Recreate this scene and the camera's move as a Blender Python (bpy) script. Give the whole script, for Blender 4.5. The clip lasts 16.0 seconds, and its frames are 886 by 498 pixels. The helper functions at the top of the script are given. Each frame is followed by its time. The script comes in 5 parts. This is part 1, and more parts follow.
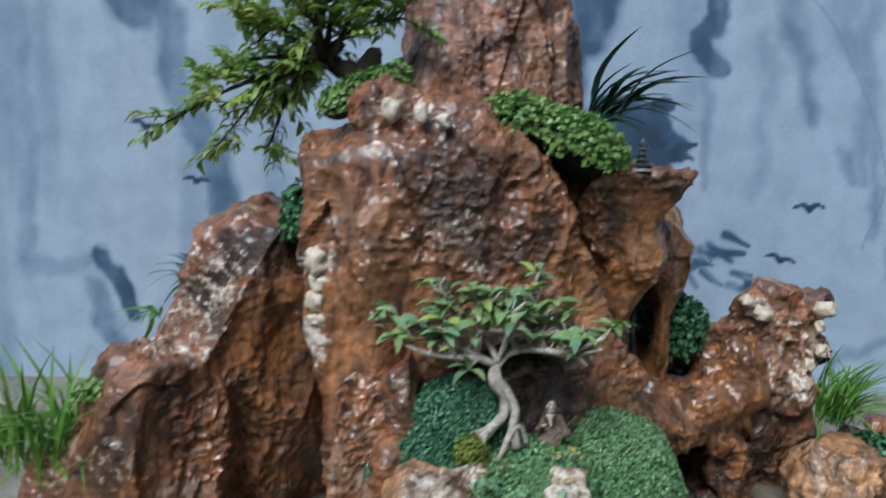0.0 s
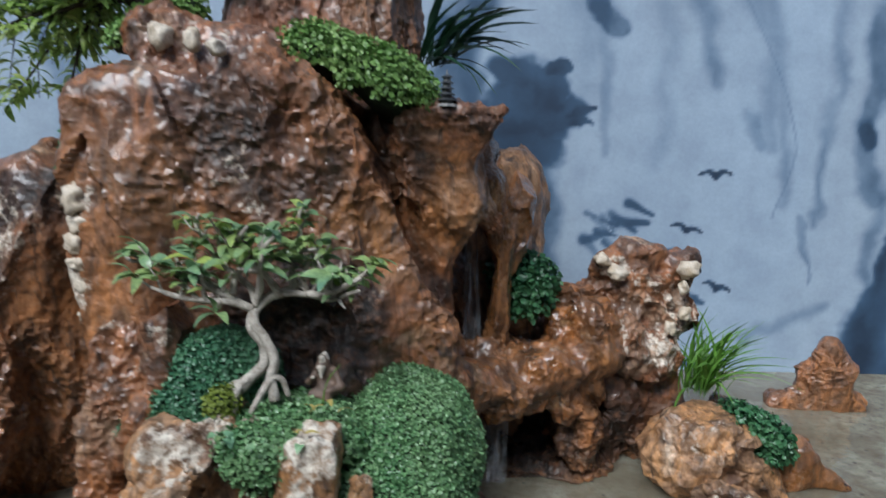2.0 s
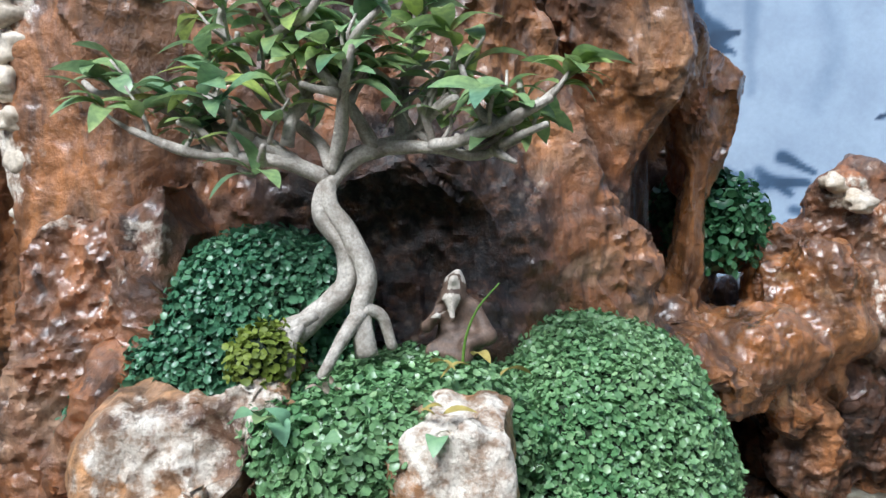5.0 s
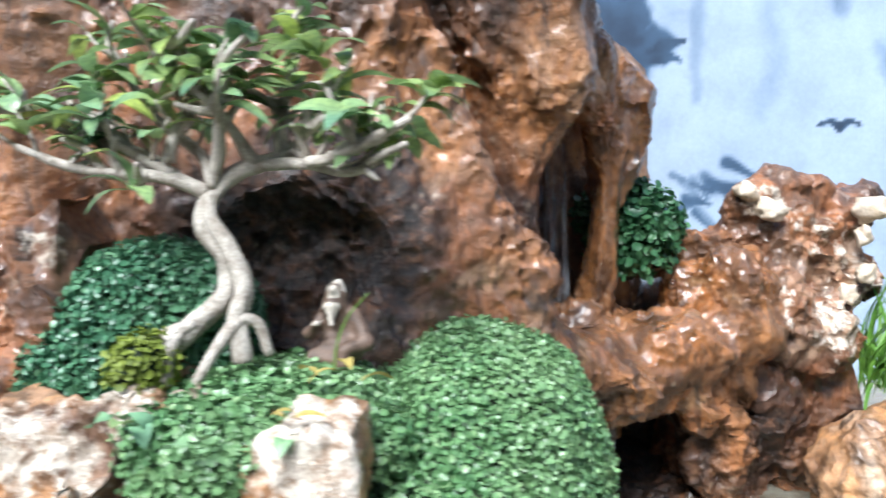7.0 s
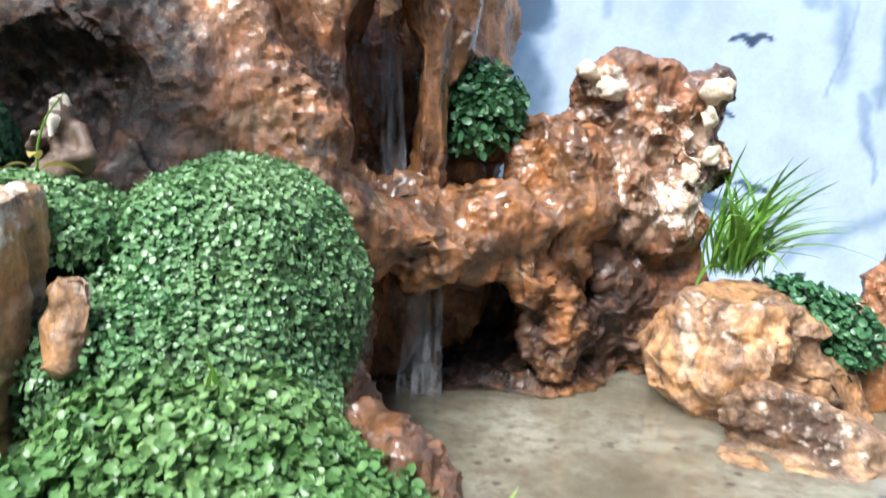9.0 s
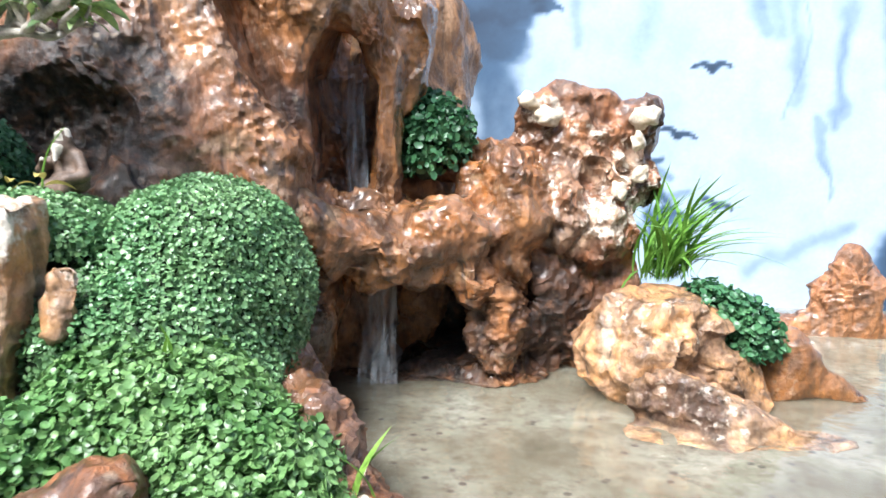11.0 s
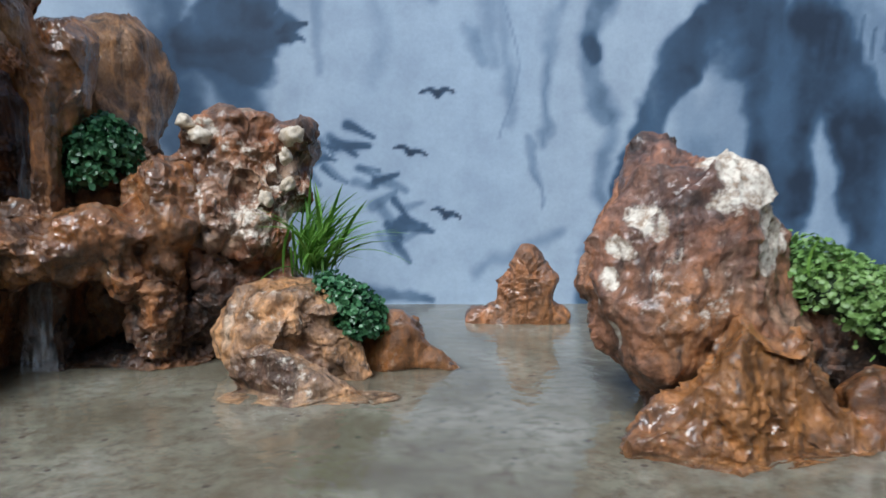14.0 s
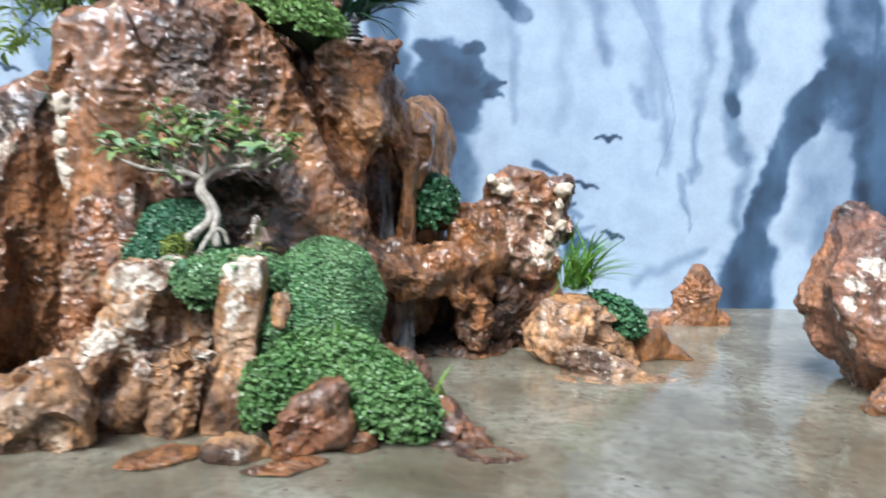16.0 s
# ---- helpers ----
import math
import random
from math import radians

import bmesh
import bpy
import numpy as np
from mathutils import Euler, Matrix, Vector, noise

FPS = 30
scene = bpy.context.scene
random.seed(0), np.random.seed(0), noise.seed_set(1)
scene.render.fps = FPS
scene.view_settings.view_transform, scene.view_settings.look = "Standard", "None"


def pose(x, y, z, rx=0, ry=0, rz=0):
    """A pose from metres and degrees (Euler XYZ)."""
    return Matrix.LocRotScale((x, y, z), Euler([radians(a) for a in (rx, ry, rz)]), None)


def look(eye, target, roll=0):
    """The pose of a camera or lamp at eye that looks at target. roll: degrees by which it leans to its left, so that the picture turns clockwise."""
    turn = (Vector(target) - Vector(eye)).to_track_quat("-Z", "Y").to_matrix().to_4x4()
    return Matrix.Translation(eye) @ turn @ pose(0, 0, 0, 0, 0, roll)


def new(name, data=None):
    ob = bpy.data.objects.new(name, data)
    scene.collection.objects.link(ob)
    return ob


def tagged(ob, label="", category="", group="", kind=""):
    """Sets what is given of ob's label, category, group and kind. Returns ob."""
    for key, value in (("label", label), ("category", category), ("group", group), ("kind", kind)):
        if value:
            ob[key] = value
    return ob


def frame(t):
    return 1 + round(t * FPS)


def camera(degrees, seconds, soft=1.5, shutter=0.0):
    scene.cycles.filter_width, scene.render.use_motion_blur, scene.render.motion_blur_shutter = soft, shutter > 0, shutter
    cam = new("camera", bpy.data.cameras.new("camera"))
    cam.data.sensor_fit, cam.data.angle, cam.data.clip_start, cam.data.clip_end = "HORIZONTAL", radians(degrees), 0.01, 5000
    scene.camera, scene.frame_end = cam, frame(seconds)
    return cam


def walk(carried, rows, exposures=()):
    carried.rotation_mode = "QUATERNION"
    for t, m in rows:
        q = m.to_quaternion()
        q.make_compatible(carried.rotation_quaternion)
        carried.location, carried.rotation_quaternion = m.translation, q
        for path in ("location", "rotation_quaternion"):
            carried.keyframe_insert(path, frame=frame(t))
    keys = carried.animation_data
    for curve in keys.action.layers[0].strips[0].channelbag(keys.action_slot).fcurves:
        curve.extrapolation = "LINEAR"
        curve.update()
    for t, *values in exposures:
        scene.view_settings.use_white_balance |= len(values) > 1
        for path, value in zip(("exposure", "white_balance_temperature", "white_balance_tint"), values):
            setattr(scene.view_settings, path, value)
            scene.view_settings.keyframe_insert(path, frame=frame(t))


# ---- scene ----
cam = camera(64.6, 16.0, shutter=0.5)
PATH = [
    (0, (0.026, 0.029, 0.672), (-0.014, 2.01, 0.4), 0.9),
    (0.5, (0.131, 0.059, 0.698), (0.078, 2.049, 0.504), -0.2),
    (1, (0.2, 0.056, 0.702), (0.123, 2.045, 0.516), 0.6),
    (1.5, (0.281, 0.069, 0.652), (0.214, 2.055, 0.426), 0.8),
    (2, (0.344, 0.113, 0.583), (0.285, 2.093, 0.309), 0.9),
    (2.5, (0.394, 0.157, 0.523), (0.309, 2.139, 0.268), 0.5),
    (3, (0.339, 0.225, 0.464), (0.263, 2.21, 0.229), 0.4),
    (3.5, (0.226, 0.382, 0.399), (0.137, 2.367, 0.167), 0.5),
    (3.7, (0.207, 0.433, 0.407), (0.054, 2.41, 0.144), 1.0),
    (5.8, (0.169, 0.531, 0.363), (0.095, 2.526, 0.241), -0.1),
    (6, (0.161, 0.535, 0.367), (0.117, 2.53, 0.227), 0.1),
    (6.5, (0.18, 0.519, 0.379), (0.109, 2.512, 0.228), 1.0),
    (7, (0.266, 0.498, 0.389), (0.165, 2.488, 0.218), 0.9),
    (7.5, (0.375, 0.507, 0.381), (0.259, 2.499, 0.247), -0.7),
    (8, (0.432, 0.523, 0.361), (0.308, 2.515, 0.238), -0.5),
    (8.5, (0.474, 0.502, 0.331), (0.3, 2.489, 0.19), -0.2),
    (9, (0.477, 0.491, 0.28), (0.354, 2.471, 0.026), 0.9),
    (9.2, (0.484, 0.479, 0.273), (0.359, 2.458, 0.012), 0.7),
    (11.3, (0.6, 0.317, 0.283), (0.378, 2.296, 0.099), 0.1),
    (11.5, (0.618, 0.28, 0.288), (0.383, 2.258, 0.11), -0.4),
    (12, (0.746, 0.292, 0.26), (0.538, 2.272, 0.063), -1.1),
    (12.5, (0.847, 0.303, 0.238), (0.637, 2.285, 0.075), -1.4),
    (13, (0.915, 0.282, 0.238), (0.775, 2.271, 0.084), -0.9),
    (13.5, (0.962, 0.283, 0.231), (0.908, 2.277, 0.09), -0.3),
    (14, (1.012, 0.229, 0.261), (1.03, 2.224, 0.125), -0.1),
    (14.5, (0.986, 0.125, 0.295), (1.026, 2.12, 0.159), -0.2),
    (15, (0.865, 0.014, 0.303), (0.999, 2.003, 0.135), 0.1),
    (15.5, (0.63, -0.117, 0.328), (0.682, 1.873, 0.14), 0.0),
    (16, (0.469, -0.205, 0.368), (0.493, 1.788, 0.201), 0.5),
]
EXPOSURES = [(0, 0.1, 5590, 6), (2.5, 0.18, 5690, 7), (3.5, 0.38, 5690, 8), (5.8, 1.08, 5590, 8), (7, 1.43, 5760, 8), (9.2, 1.57, 6010, 8), (11.5, 1.87, 5910, 8), (12.5, 1.34, 6030, 7), (13.5, 0.69, 5870, 7), (14.2, 0.29, 5630, 6), (15, 0.29, 5630, 6), (16, 1.12, 5730, 7)]
walk(cam, [(t, look(eye, target, roll)) for t, eye, target, roll in PATH], EXPOSURES)

# ---- world, sun, exposure ----
world = bpy.data.worlds.new("overcast_sky")
scene.world = world
world.use_nodes = True
wn = world.node_tree
sky = wn.nodes.new("ShaderNodeTexSky")
sky.sky_type, sky.sun_disc = "NISHITA", False
sky.sun_elevation, sky.sun_rotation = radians(49), radians(206)
sky.air_density, sky.dust_density = 1.0, 3.0
wn.links.new(sky.outputs[0], wn.nodes["Background"].inputs[0])
wn.nodes["Background"].inputs[1].default_value = 0.085
sun_data = bpy.data.lights.new("sun", "SUN")
sun_data.energy, sun_data.angle, sun_data.color = 3.4, radians(32), (1.0, 0.98, 0.95)
sun = new("sun", sun_data)
sun.matrix_world = look((-0.9, -1.5, 3.7), (0.4, 1.2, 0.2))

# ---- numpy noise and forms ----
def hash3(i, j, k, seed):
    h = (i * 374761393 + j * 668265263 + k * 2147483647 + seed * 1274126177) & 0xFFFFFFFF
    h = ((h ^ (h >> 13)) * 1103515245) & 0xFFFFFFFF
    h = ((h ^ (h >> 16)) * 2654435761) & 0xFFFFFFFF
    return ((h ^ (h >> 15)) & 0xFFFF) / 32767.5 - 1.0


def vnoise(p, f, seed=0):
    """Smooth value noise in -1..1 at the points p, with f waves a metre."""
    q = p * f + 1000.0
    c = np.floor(q).astype(np.int64)
    u = q - c
    u = u * u * (3 - 2 * u)
    out = 0
    for dx in (0, 1):
        wx = u[..., 0] if dx else 1 - u[..., 0]
        for dy in (0, 1):
            wy = u[..., 1] if dy else 1 - u[..., 1]
            for dz in (0, 1):
                wz = u[..., 2] if dz else 1 - u[..., 2]
                out = out + wx * wy * wz * hash3(c[..., 0] + dx, c[..., 1] + dy, c[..., 2] + dz, seed)
    return out


def fbm(p, f, octaves, seed=0, gain=0.5):
    out, a, total = 0, 1.0, 0
    for o in range(octaves):
        out = out + a * vnoise(p, f * 2.03 ** o, seed + 17 * o)
        total += a
        a *= gain
    return out / total


def facets(p, f, seed=0):
    """Broken stone: every jittered cell has a plane of its own. Returns the planes' height and the nearness to a cell's rim."""
    q = p * f + 1000.0
    c = np.floor(q - 0.5).astype(np.int64)
    f1, f2, h = np.full(len(p), 9.0), np.full(len(p), 9.0), np.zeros(len(p))
    for dx in (0, 1):
        for dy in (0, 1):
            for dz in (0, 1):
                n = c + (dx, dy, dz)
                v = [q[:, a] - (n[:, a] + 0.5 + 0.42 * hash3(n[:, 0], n[:, 1], n[:, 2], seed + 31 * a)) for a in range(3)]
                d = np.sqrt(v[0] ** 2 + v[1] ** 2 + v[2] ** 2)
                g = sum(v[a] * hash3(n[:, 0], n[:, 1], n[:, 2], seed + 131 + 17 * a) for a in range(3))
                g = g + 0.35 * hash3(n[:, 0], n[:, 1], n[:, 2], seed + 211)
                near = d < f1
                f2 = np.where(near, f1, np.minimum(f2, d))
                h = np.where(near, g, h)
                f1 = np.where(near, d, f1)
    rim = np.clip((f2 - f1) / 0.10, 0, 1)
    return h * rim, rim


def chips(p, f, seed=0):
    """Broken stone: shallow scooped scars of random tilt that meet in sharp ridges."""
    q = p @ np.array(Euler((0.7 + seed, 0.5, 0.9 + 2 * seed)).to_matrix()) * f + 1000.0
    c = np.floor(q - 0.5).astype(np.int64)
    h = np.full(len(p), 9.0)
    for dx in (0, 1):
        for dy in (0, 1):
            for dz in (0, 1):
                n = c + (dx, dy, dz)
                v = [q[:, a] - (n[:, a] + 0.5 + 0.36 * hash3(n[:, 0], n[:, 1], n[:, 2], seed + 31 * a)) for a in range(3)]
                g = sum(v[a] * hash3(n[:, 0], n[:, 1], n[:, 2], seed + 131 + 17 * a) for a in range(3))
                g = 0.55 * (v[0] ** 2 + v[1] ** 2 + v[2] ** 2) + 0.36 * g + 0.3 * hash3(n[:, 0], n[:, 1], n[:, 2], seed + 211)
                h = np.minimum(h, g)
    return h


def refine(v, f):
    """Split every quad into four."""
    e = np.sort(np.stack((f, np.roll(f, -1, 1)), -1).reshape(-1, 2), 1)
    key, inv = np.unique(e[:, 0].astype(np.int64) * len(v) + e[:, 1], return_inverse=True)
    mid = (v[key // len(v)] + v[key % len(v)]) / 2
    m = inv.reshape(-1, 4) + len(v)
    c = np.arange(len(f)) + len(v) + len(mid)
    out = np.concatenate([np.stack((f[:, k], m[:, k], c, m[:, k - 1]), 1) for k in range(4)])
    return np.vstack((v, mid, v[f].mean(1))), out


def stretch(a, n):
    """Linear enlargement of a grid of vectors to n points a side."""
    for ax in range(3):
        m = a.shape[ax]
        x = np.linspace(0, m - 1, n[ax])
        i = np.minimum(x.astype(int), m - 2)
        w = (x - i).astype(np.float32).reshape([-1 if k == ax else 1 for k in range(4)])
        a = a.take(i, ax) * (1 - w) + a.take(i + 1, ax) * w
    return a


def surface(d, lo, step):
    """Surface nets: vertices and quads of the zero surface of the grid d."""
    s = d < 0
    n = np.array(d.shape) - 1
    count = np.zeros(n, np.int8)
    corners = [(a, b, c) for a in (0, 1) for b in (0, 1) for c in (0, 1)]
    for a, b, c in corners:
        count += s[a:a + n[0], b:b + n[1], c:c + n[2]]
    act = np.argwhere((count > 0) & (count < 8))
    ids = np.full(n, -1, np.int64)
    ids[tuple(act.T)] = np.arange(len(act))
    val = {k: d[act[:, 0] + k[0], act[:, 1] + k[1], act[:, 2] + k[2]] for k in corners}
    acc, num = np.zeros((len(act), 3)), np.zeros(len(act))
    for k in corners:
        for ax in range(3):
            if k[ax] == 0:
                e = tuple(1 if i == ax else k[i] for i in range(3))
                m = (val[k] < 0) != (val[e] < 0)
                w = np.where(m, val[k] / np.where(m, val[k] - val[e], 1), 0)
                pt = np.tile(np.array(k, float), (len(act), 1))
                pt[:, ax] += w
                acc += pt * m[:, None]
                num += m
    verts = (act + acc / num[:, None]) * step + lo
    quads = []
    for ax in range(3):
        u, v = (ax + 1) % 3, (ax + 2) % 3
        a = s.take(range(0, d.shape[ax] - 1), ax)
        b = s.take(range(1, d.shape[ax]), ax)
        e = np.argwhere(a != b)
        e = e[(e[:, u] > 0) & (e[:, v] > 0) & (e[:, u] < n[u]) & (e[:, v] < n[v])]
        flip = a[tuple(e.T)]
        q = []
        for du, dv in ((1, 1), (0, 1), (0, 0), (1, 0)):
            c = e.copy()
            c[:, u] -= du
            c[:, v] -= dv
            q.append(ids[tuple(c.T)])
        q = np.stack(q, 1)
        q[~flip] = q[~flip][:, ::-1]
        quads.append(q)
    quads = np.concatenate(quads)
    return verts, quads[(quads >= 0).all(1)]


def mesh_of(name, verts, faces, smooth=True):
    """A mesh from arrays of vertices and of equal-sided faces."""
    me = bpy.data.meshes.new(name)
    verts, faces = np.asarray(verts, np.float32), np.asarray(faces, np.int32)
    k = faces.shape[1]
    me.vertices.add(len(verts))
    me.vertices.foreach_set("co", verts.ravel())
    me.loops.add(faces.size)
    me.loops.foreach_set("vertex_index", faces.ravel())
    me.polygons.add(len(faces))
    me.polygons.foreach_set("loop_start", np.arange(0, faces.size, k, dtype=np.int32))
    me.update(calc_edges=True)
    if smooth:
        me.polygons.foreach_set("use_smooth", np.ones(len(faces), bool))
    me.validate()
    return me


class Form:
    """A lump of stone or soil, put together from rounded, faceted chunks and limbs."""

    def __init__(self, seed, warp=0.014, facet=0.012, rough=0.004, join=0.012, bands=0.0, pits=0.012, flat=0.7, fine=False):
        self.seed, self.warp, self.facet, self.rough, self.join, self.bands = seed, warp, facet, rough, join, bands
        self.pits, self.flat, self.fine = pits, flat, fine
        self.bits, self.lo, self.hi = [], np.full(3, 9.0), np.full(3, -9.0)
        self.rng = np.random.RandomState(seed)

    def _box(self, lo, hi):
        self.lo, self.hi = np.minimum(self.lo, lo), np.maximum(self.hi, hi)

    def chunk(self, c, s, turn=(0, 0, 0), p=3.0, cuts=6, taper=0.0, lean=(0, 0), sign=1):
        """A rounded block at c with half sizes s. taper narrows it upwards; lean shears it by x and y."""
        r = np.array(Euler([radians(a) for a in turn]).to_matrix())
        planes = []
        for _ in range(cuts):
            v = self.rng.normal(size=3)
            planes.append((v / np.linalg.norm(v), self.rng.uniform(0.72, 0.95)))
        self.bits.append(("chunk", np.array(c, float), np.array(s, float), r, p, planes, taper, lean, sign))
        if sign > 0:
            reach = np.abs(r) @ (np.array(s) * (1 + abs(taper)) + np.array((abs(lean[0]), abs(lean[1]), 0)) * s[2])
            self._box(np.array(c) - reach, np.array(c) + reach)
        return self

    def hollow(self, c, s, turn=(0, 0, 0), p=2.0):
        return self.chunk(c, s, turn, p, 0, sign=-1)

    def limb(self, a, b, ra, rb):
        self.bits.append(("limb", np.array(a, float), np.array(b, float), ra, rb))
        self._box(np.minimum(np.array(a) - ra, np.array(b) - rb), np.maximum(np.array(a) + ra, np.array(b) + rb))
        return self

    def plate(self, corners, back, faces, edge=0.012):
        """A block with the given (x, z) corners; each face (x, z, y, by x, by z) is a plane that bounds it in front."""
        self.bits.append(("plate", np.array(corners, float), back, faces, edge))
        c = np.array(corners)
        self._box((c[:, 0].min(), min(q[2] for q in faces), c[:, 1].min()), (c[:, 0].max(), back, c[:, 1].max()))
        return self

    def dist(self, p):
        d = None
        for bit in self.bits:
            if bit[0] == "plate":
                _, cs, back, faces, r = bit
                x, z = p[..., 0], p[..., 2]
                d2, inside = np.full(x.shape, 9.0, np.float32), np.zeros(x.shape, bool)
                for i in range(len(cs)):
                    a, b = cs[i - 1], cs[i]
                    v = b - a
                    h = np.clip(((x - a[0]) * v[0] + (z - a[1]) * v[1]) / (v @ v), 0, 1)
                    d2 = np.minimum(d2, np.hypot(x - a[0] - h * v[0], z - a[1] - h * v[1]))
                    if a[1] != b[1]:
                        inside ^= ((a[1] > z) != (b[1] > z)) & (x < v[0] * (z - a[1]) / v[1] + a[0])
                d2 = np.where(inside, -d2, d2)
                dy = p[..., 1] - back
                for x0, z0, y0, bx, bz in faces:
                    dy = np.maximum(dy, (y0 + bx * (x - x0) + bz * (z - z0) - p[..., 1]) / math.sqrt(1 + bx * bx + bz * bz))
                u, w = d2 + r, dy + r
                e, sign = np.minimum(np.maximum(u, w), 0) + np.hypot(np.maximum(u, 0), np.maximum(w, 0)) - r, 1
            elif bit[0] == "limb":
                _, a, b, ra, rb = bit
                v = b - a
                h = np.clip(((p - a) @ v) / (v @ v), 0, 1)
                e, sign = np.linalg.norm(p - a - h[..., None] * v, axis=-1) - (ra + (rb - ra) * h), 1
            else:
                _, c, s, r, pw, planes, taper, lean, sign = bit
                q = (p - c) @ r
                zz = np.clip(q[..., 2] / s[2], -1.2, 1.2)
                w = 1 - taper * zz
                q = np.stack(((q[..., 0] - lean[0] * q[..., 2]) / w, (q[..., 1] - lean[1] * q[..., 2]) / w, q[..., 2]), -1) / s
                g = (np.abs(q) ** pw).sum(-1) ** (1 / pw)
                for nrm, h in planes:
                    g = np.maximum(g, (q @ nrm) / h)
                e = (g - 1) * s.min() * 0.9
            if d is None:
                d = e
            elif sign > 0:
                k = self.join
                h = np.clip(0.5 + 0.5 * (d - e) / k, 0, 1)
                d = d + (e - d) * h - k * h * (1 - h)
            else:
                d = np.maximum(d, -e)
        return d

    def mesh(self, name, step, base):
        m = self.warp + self.facet + 3 * step
        lo, hi = self.lo - m, self.hi + m
        lo[2] = max(lo[2], -0.05)
        n = np.ceil((hi - lo) / step).astype(int) + 1
        g = np.stack(np.meshgrid(*[lo[i] + step * np.arange(n[i]) for i in range(3)], indexing="ij"), -1).astype(np.float32)
        cn = np.maximum(n // 5, 3)
        cg = np.stack(np.meshgrid(*[np.linspace(lo[i], lo[i] + step * (n[i] - 1), cn[i]) for i in range(3)], indexing="ij"), -1)
        w = np.stack([vnoise(cg, 8, self.seed + 5 * i) + 0.5 * vnoise(cg, 19, self.seed + 5 * i + 2) for i in range(3)], -1) * self.warp
        w = stretch(w.astype(np.float32), n)
        d = self.dist(g + w)
        d[..., 0] = np.maximum(d[..., 0], step)
        v, f = surface(d, lo, step)
        if self.fine:
            v, f = refine(v, f)
        me = mesh_of(name, v, f)
        nr = np.zeros(len(v) * 3, np.float32)
        me.vertices.foreach_get("normal", nr)
        nr = nr.reshape(-1, 3)
        bent = v + 0.010 * np.stack([vnoise(v, 18, self.seed + 60 + i) for i in range(3)], -1)
        tall = bent * (1, 1, self.flat)
        worn = np.clip(0.5 + 1.7 * fbm(v, 9, 2, self.seed + 3), 0.3, 1.0)
        h = 4.0 * chips(tall, 6.5, self.seed + 29) + 2.8 * chips(tall, 14, self.seed) + 1.7 * worn * chips(tall, 33, self.seed + 9)
        h = self.facet * (h + worn * (1.0 * chips(bent, 80, self.seed + 19) + 0.5 * chips(bent, 180, self.seed + 23)) - 0.4)
        ridge = 1 - np.abs(fbm(v, 36, 3, self.seed + 40))
        h = h + 0.6 * self.rough * (ridge * 2 - 1.4) + 0.3 * self.rough * fbm(v, 110, 2, self.seed + 70)
        pit = np.clip(fbm(v * (1, 1, self.flat), 24, 3, self.seed + 80) * 2.2 - 0.55, 0, 1)
        h = h - self.pits * pit
        if self.bands:
            h = h + self.bands * vnoise(v * (1, 1, 0.25) + 0.01 * w_like(v), 55, self.seed + 77)
        v = v + nr * h[:, None] - base
        me.vertices.foreach_set("co", v.astype(np.float32).ravel())
        me.update()
        me.set_sharp_from_angle(angle=radians(34))
        return me


def w_like(v):
    return np.stack([vnoise(v, 20, 90 + i) for i in range(3)], -1)


# ---- materials ----
def nodes_of(name):
    mat = bpy.data.materials.new(name)
    mat.use_nodes = True
    return mat, mat.node_tree, mat.node_tree.nodes["Principled BSDF"]


def put(nt, kind, **values):
    n = nt.nodes.new(kind)
    for key, value in values.items():
        if key in n.inputs:
            n.inputs[key].default_value = value
    return n


def noise_node(nt, vec, scale, detail=6, rough=0.55, distort=0.0):
    n = put(nt, "ShaderNodeTexNoise", Scale=scale, Detail=detail, Roughness=rough, Distortion=distort)
    nt.links.new(vec, n.inputs["Vector"])
    return n


def ramp(nt, fac, stops):
    n = nt.nodes.new("ShaderNodeValToRGB")
    e = n.color_ramp.elements
    while len(e) < len(stops):
        e.new(0.5)
    for i, (pos, col) in enumerate(stops):
        e[i].position, e[i].color = pos, (*col, 1)
    nt.links.new(fac, n.inputs[0])
    return n.outputs[0]


def grey(v):
    return (v, v, v)


def mix(nt, fac, a, b, how="MIX"):
    n = nt.nodes.new("ShaderNodeMix")
    n.data_type, n.blend_type = "RGBA", how
    for i, x in ((0, fac), (6, a), (7, b)):
        if hasattr(x, "is_linked"):
            nt.links.new(x, n.inputs[i])
        else:
            n.inputs[i].default_value = x if i == 0 else (*x, 1)
    return n.outputs[2]


def math_node(nt, op, a, b):
    n = nt.nodes.new("ShaderNodeMath")
    n.operation = op
    for i, x in enumerate((a, b)):
        if hasattr(x, "is_linked"):
            nt.links.new(x, n.inputs[i])
        else:
            n.inputs[i].default_value = x
    return n.outputs[0]


def bump(nt, bsdf, heights):
    last = None
    for h, strength, dist in heights:
        b = put(nt, "ShaderNodeBump", Strength=strength, Distance=dist)
        nt.links.new(h, b.inputs["Height"])
        if last:
            nt.links.new(last, b.inputs["Normal"])
        last = b.outputs[0]
    nt.links.new(last, bsdf.inputs["Normal"])


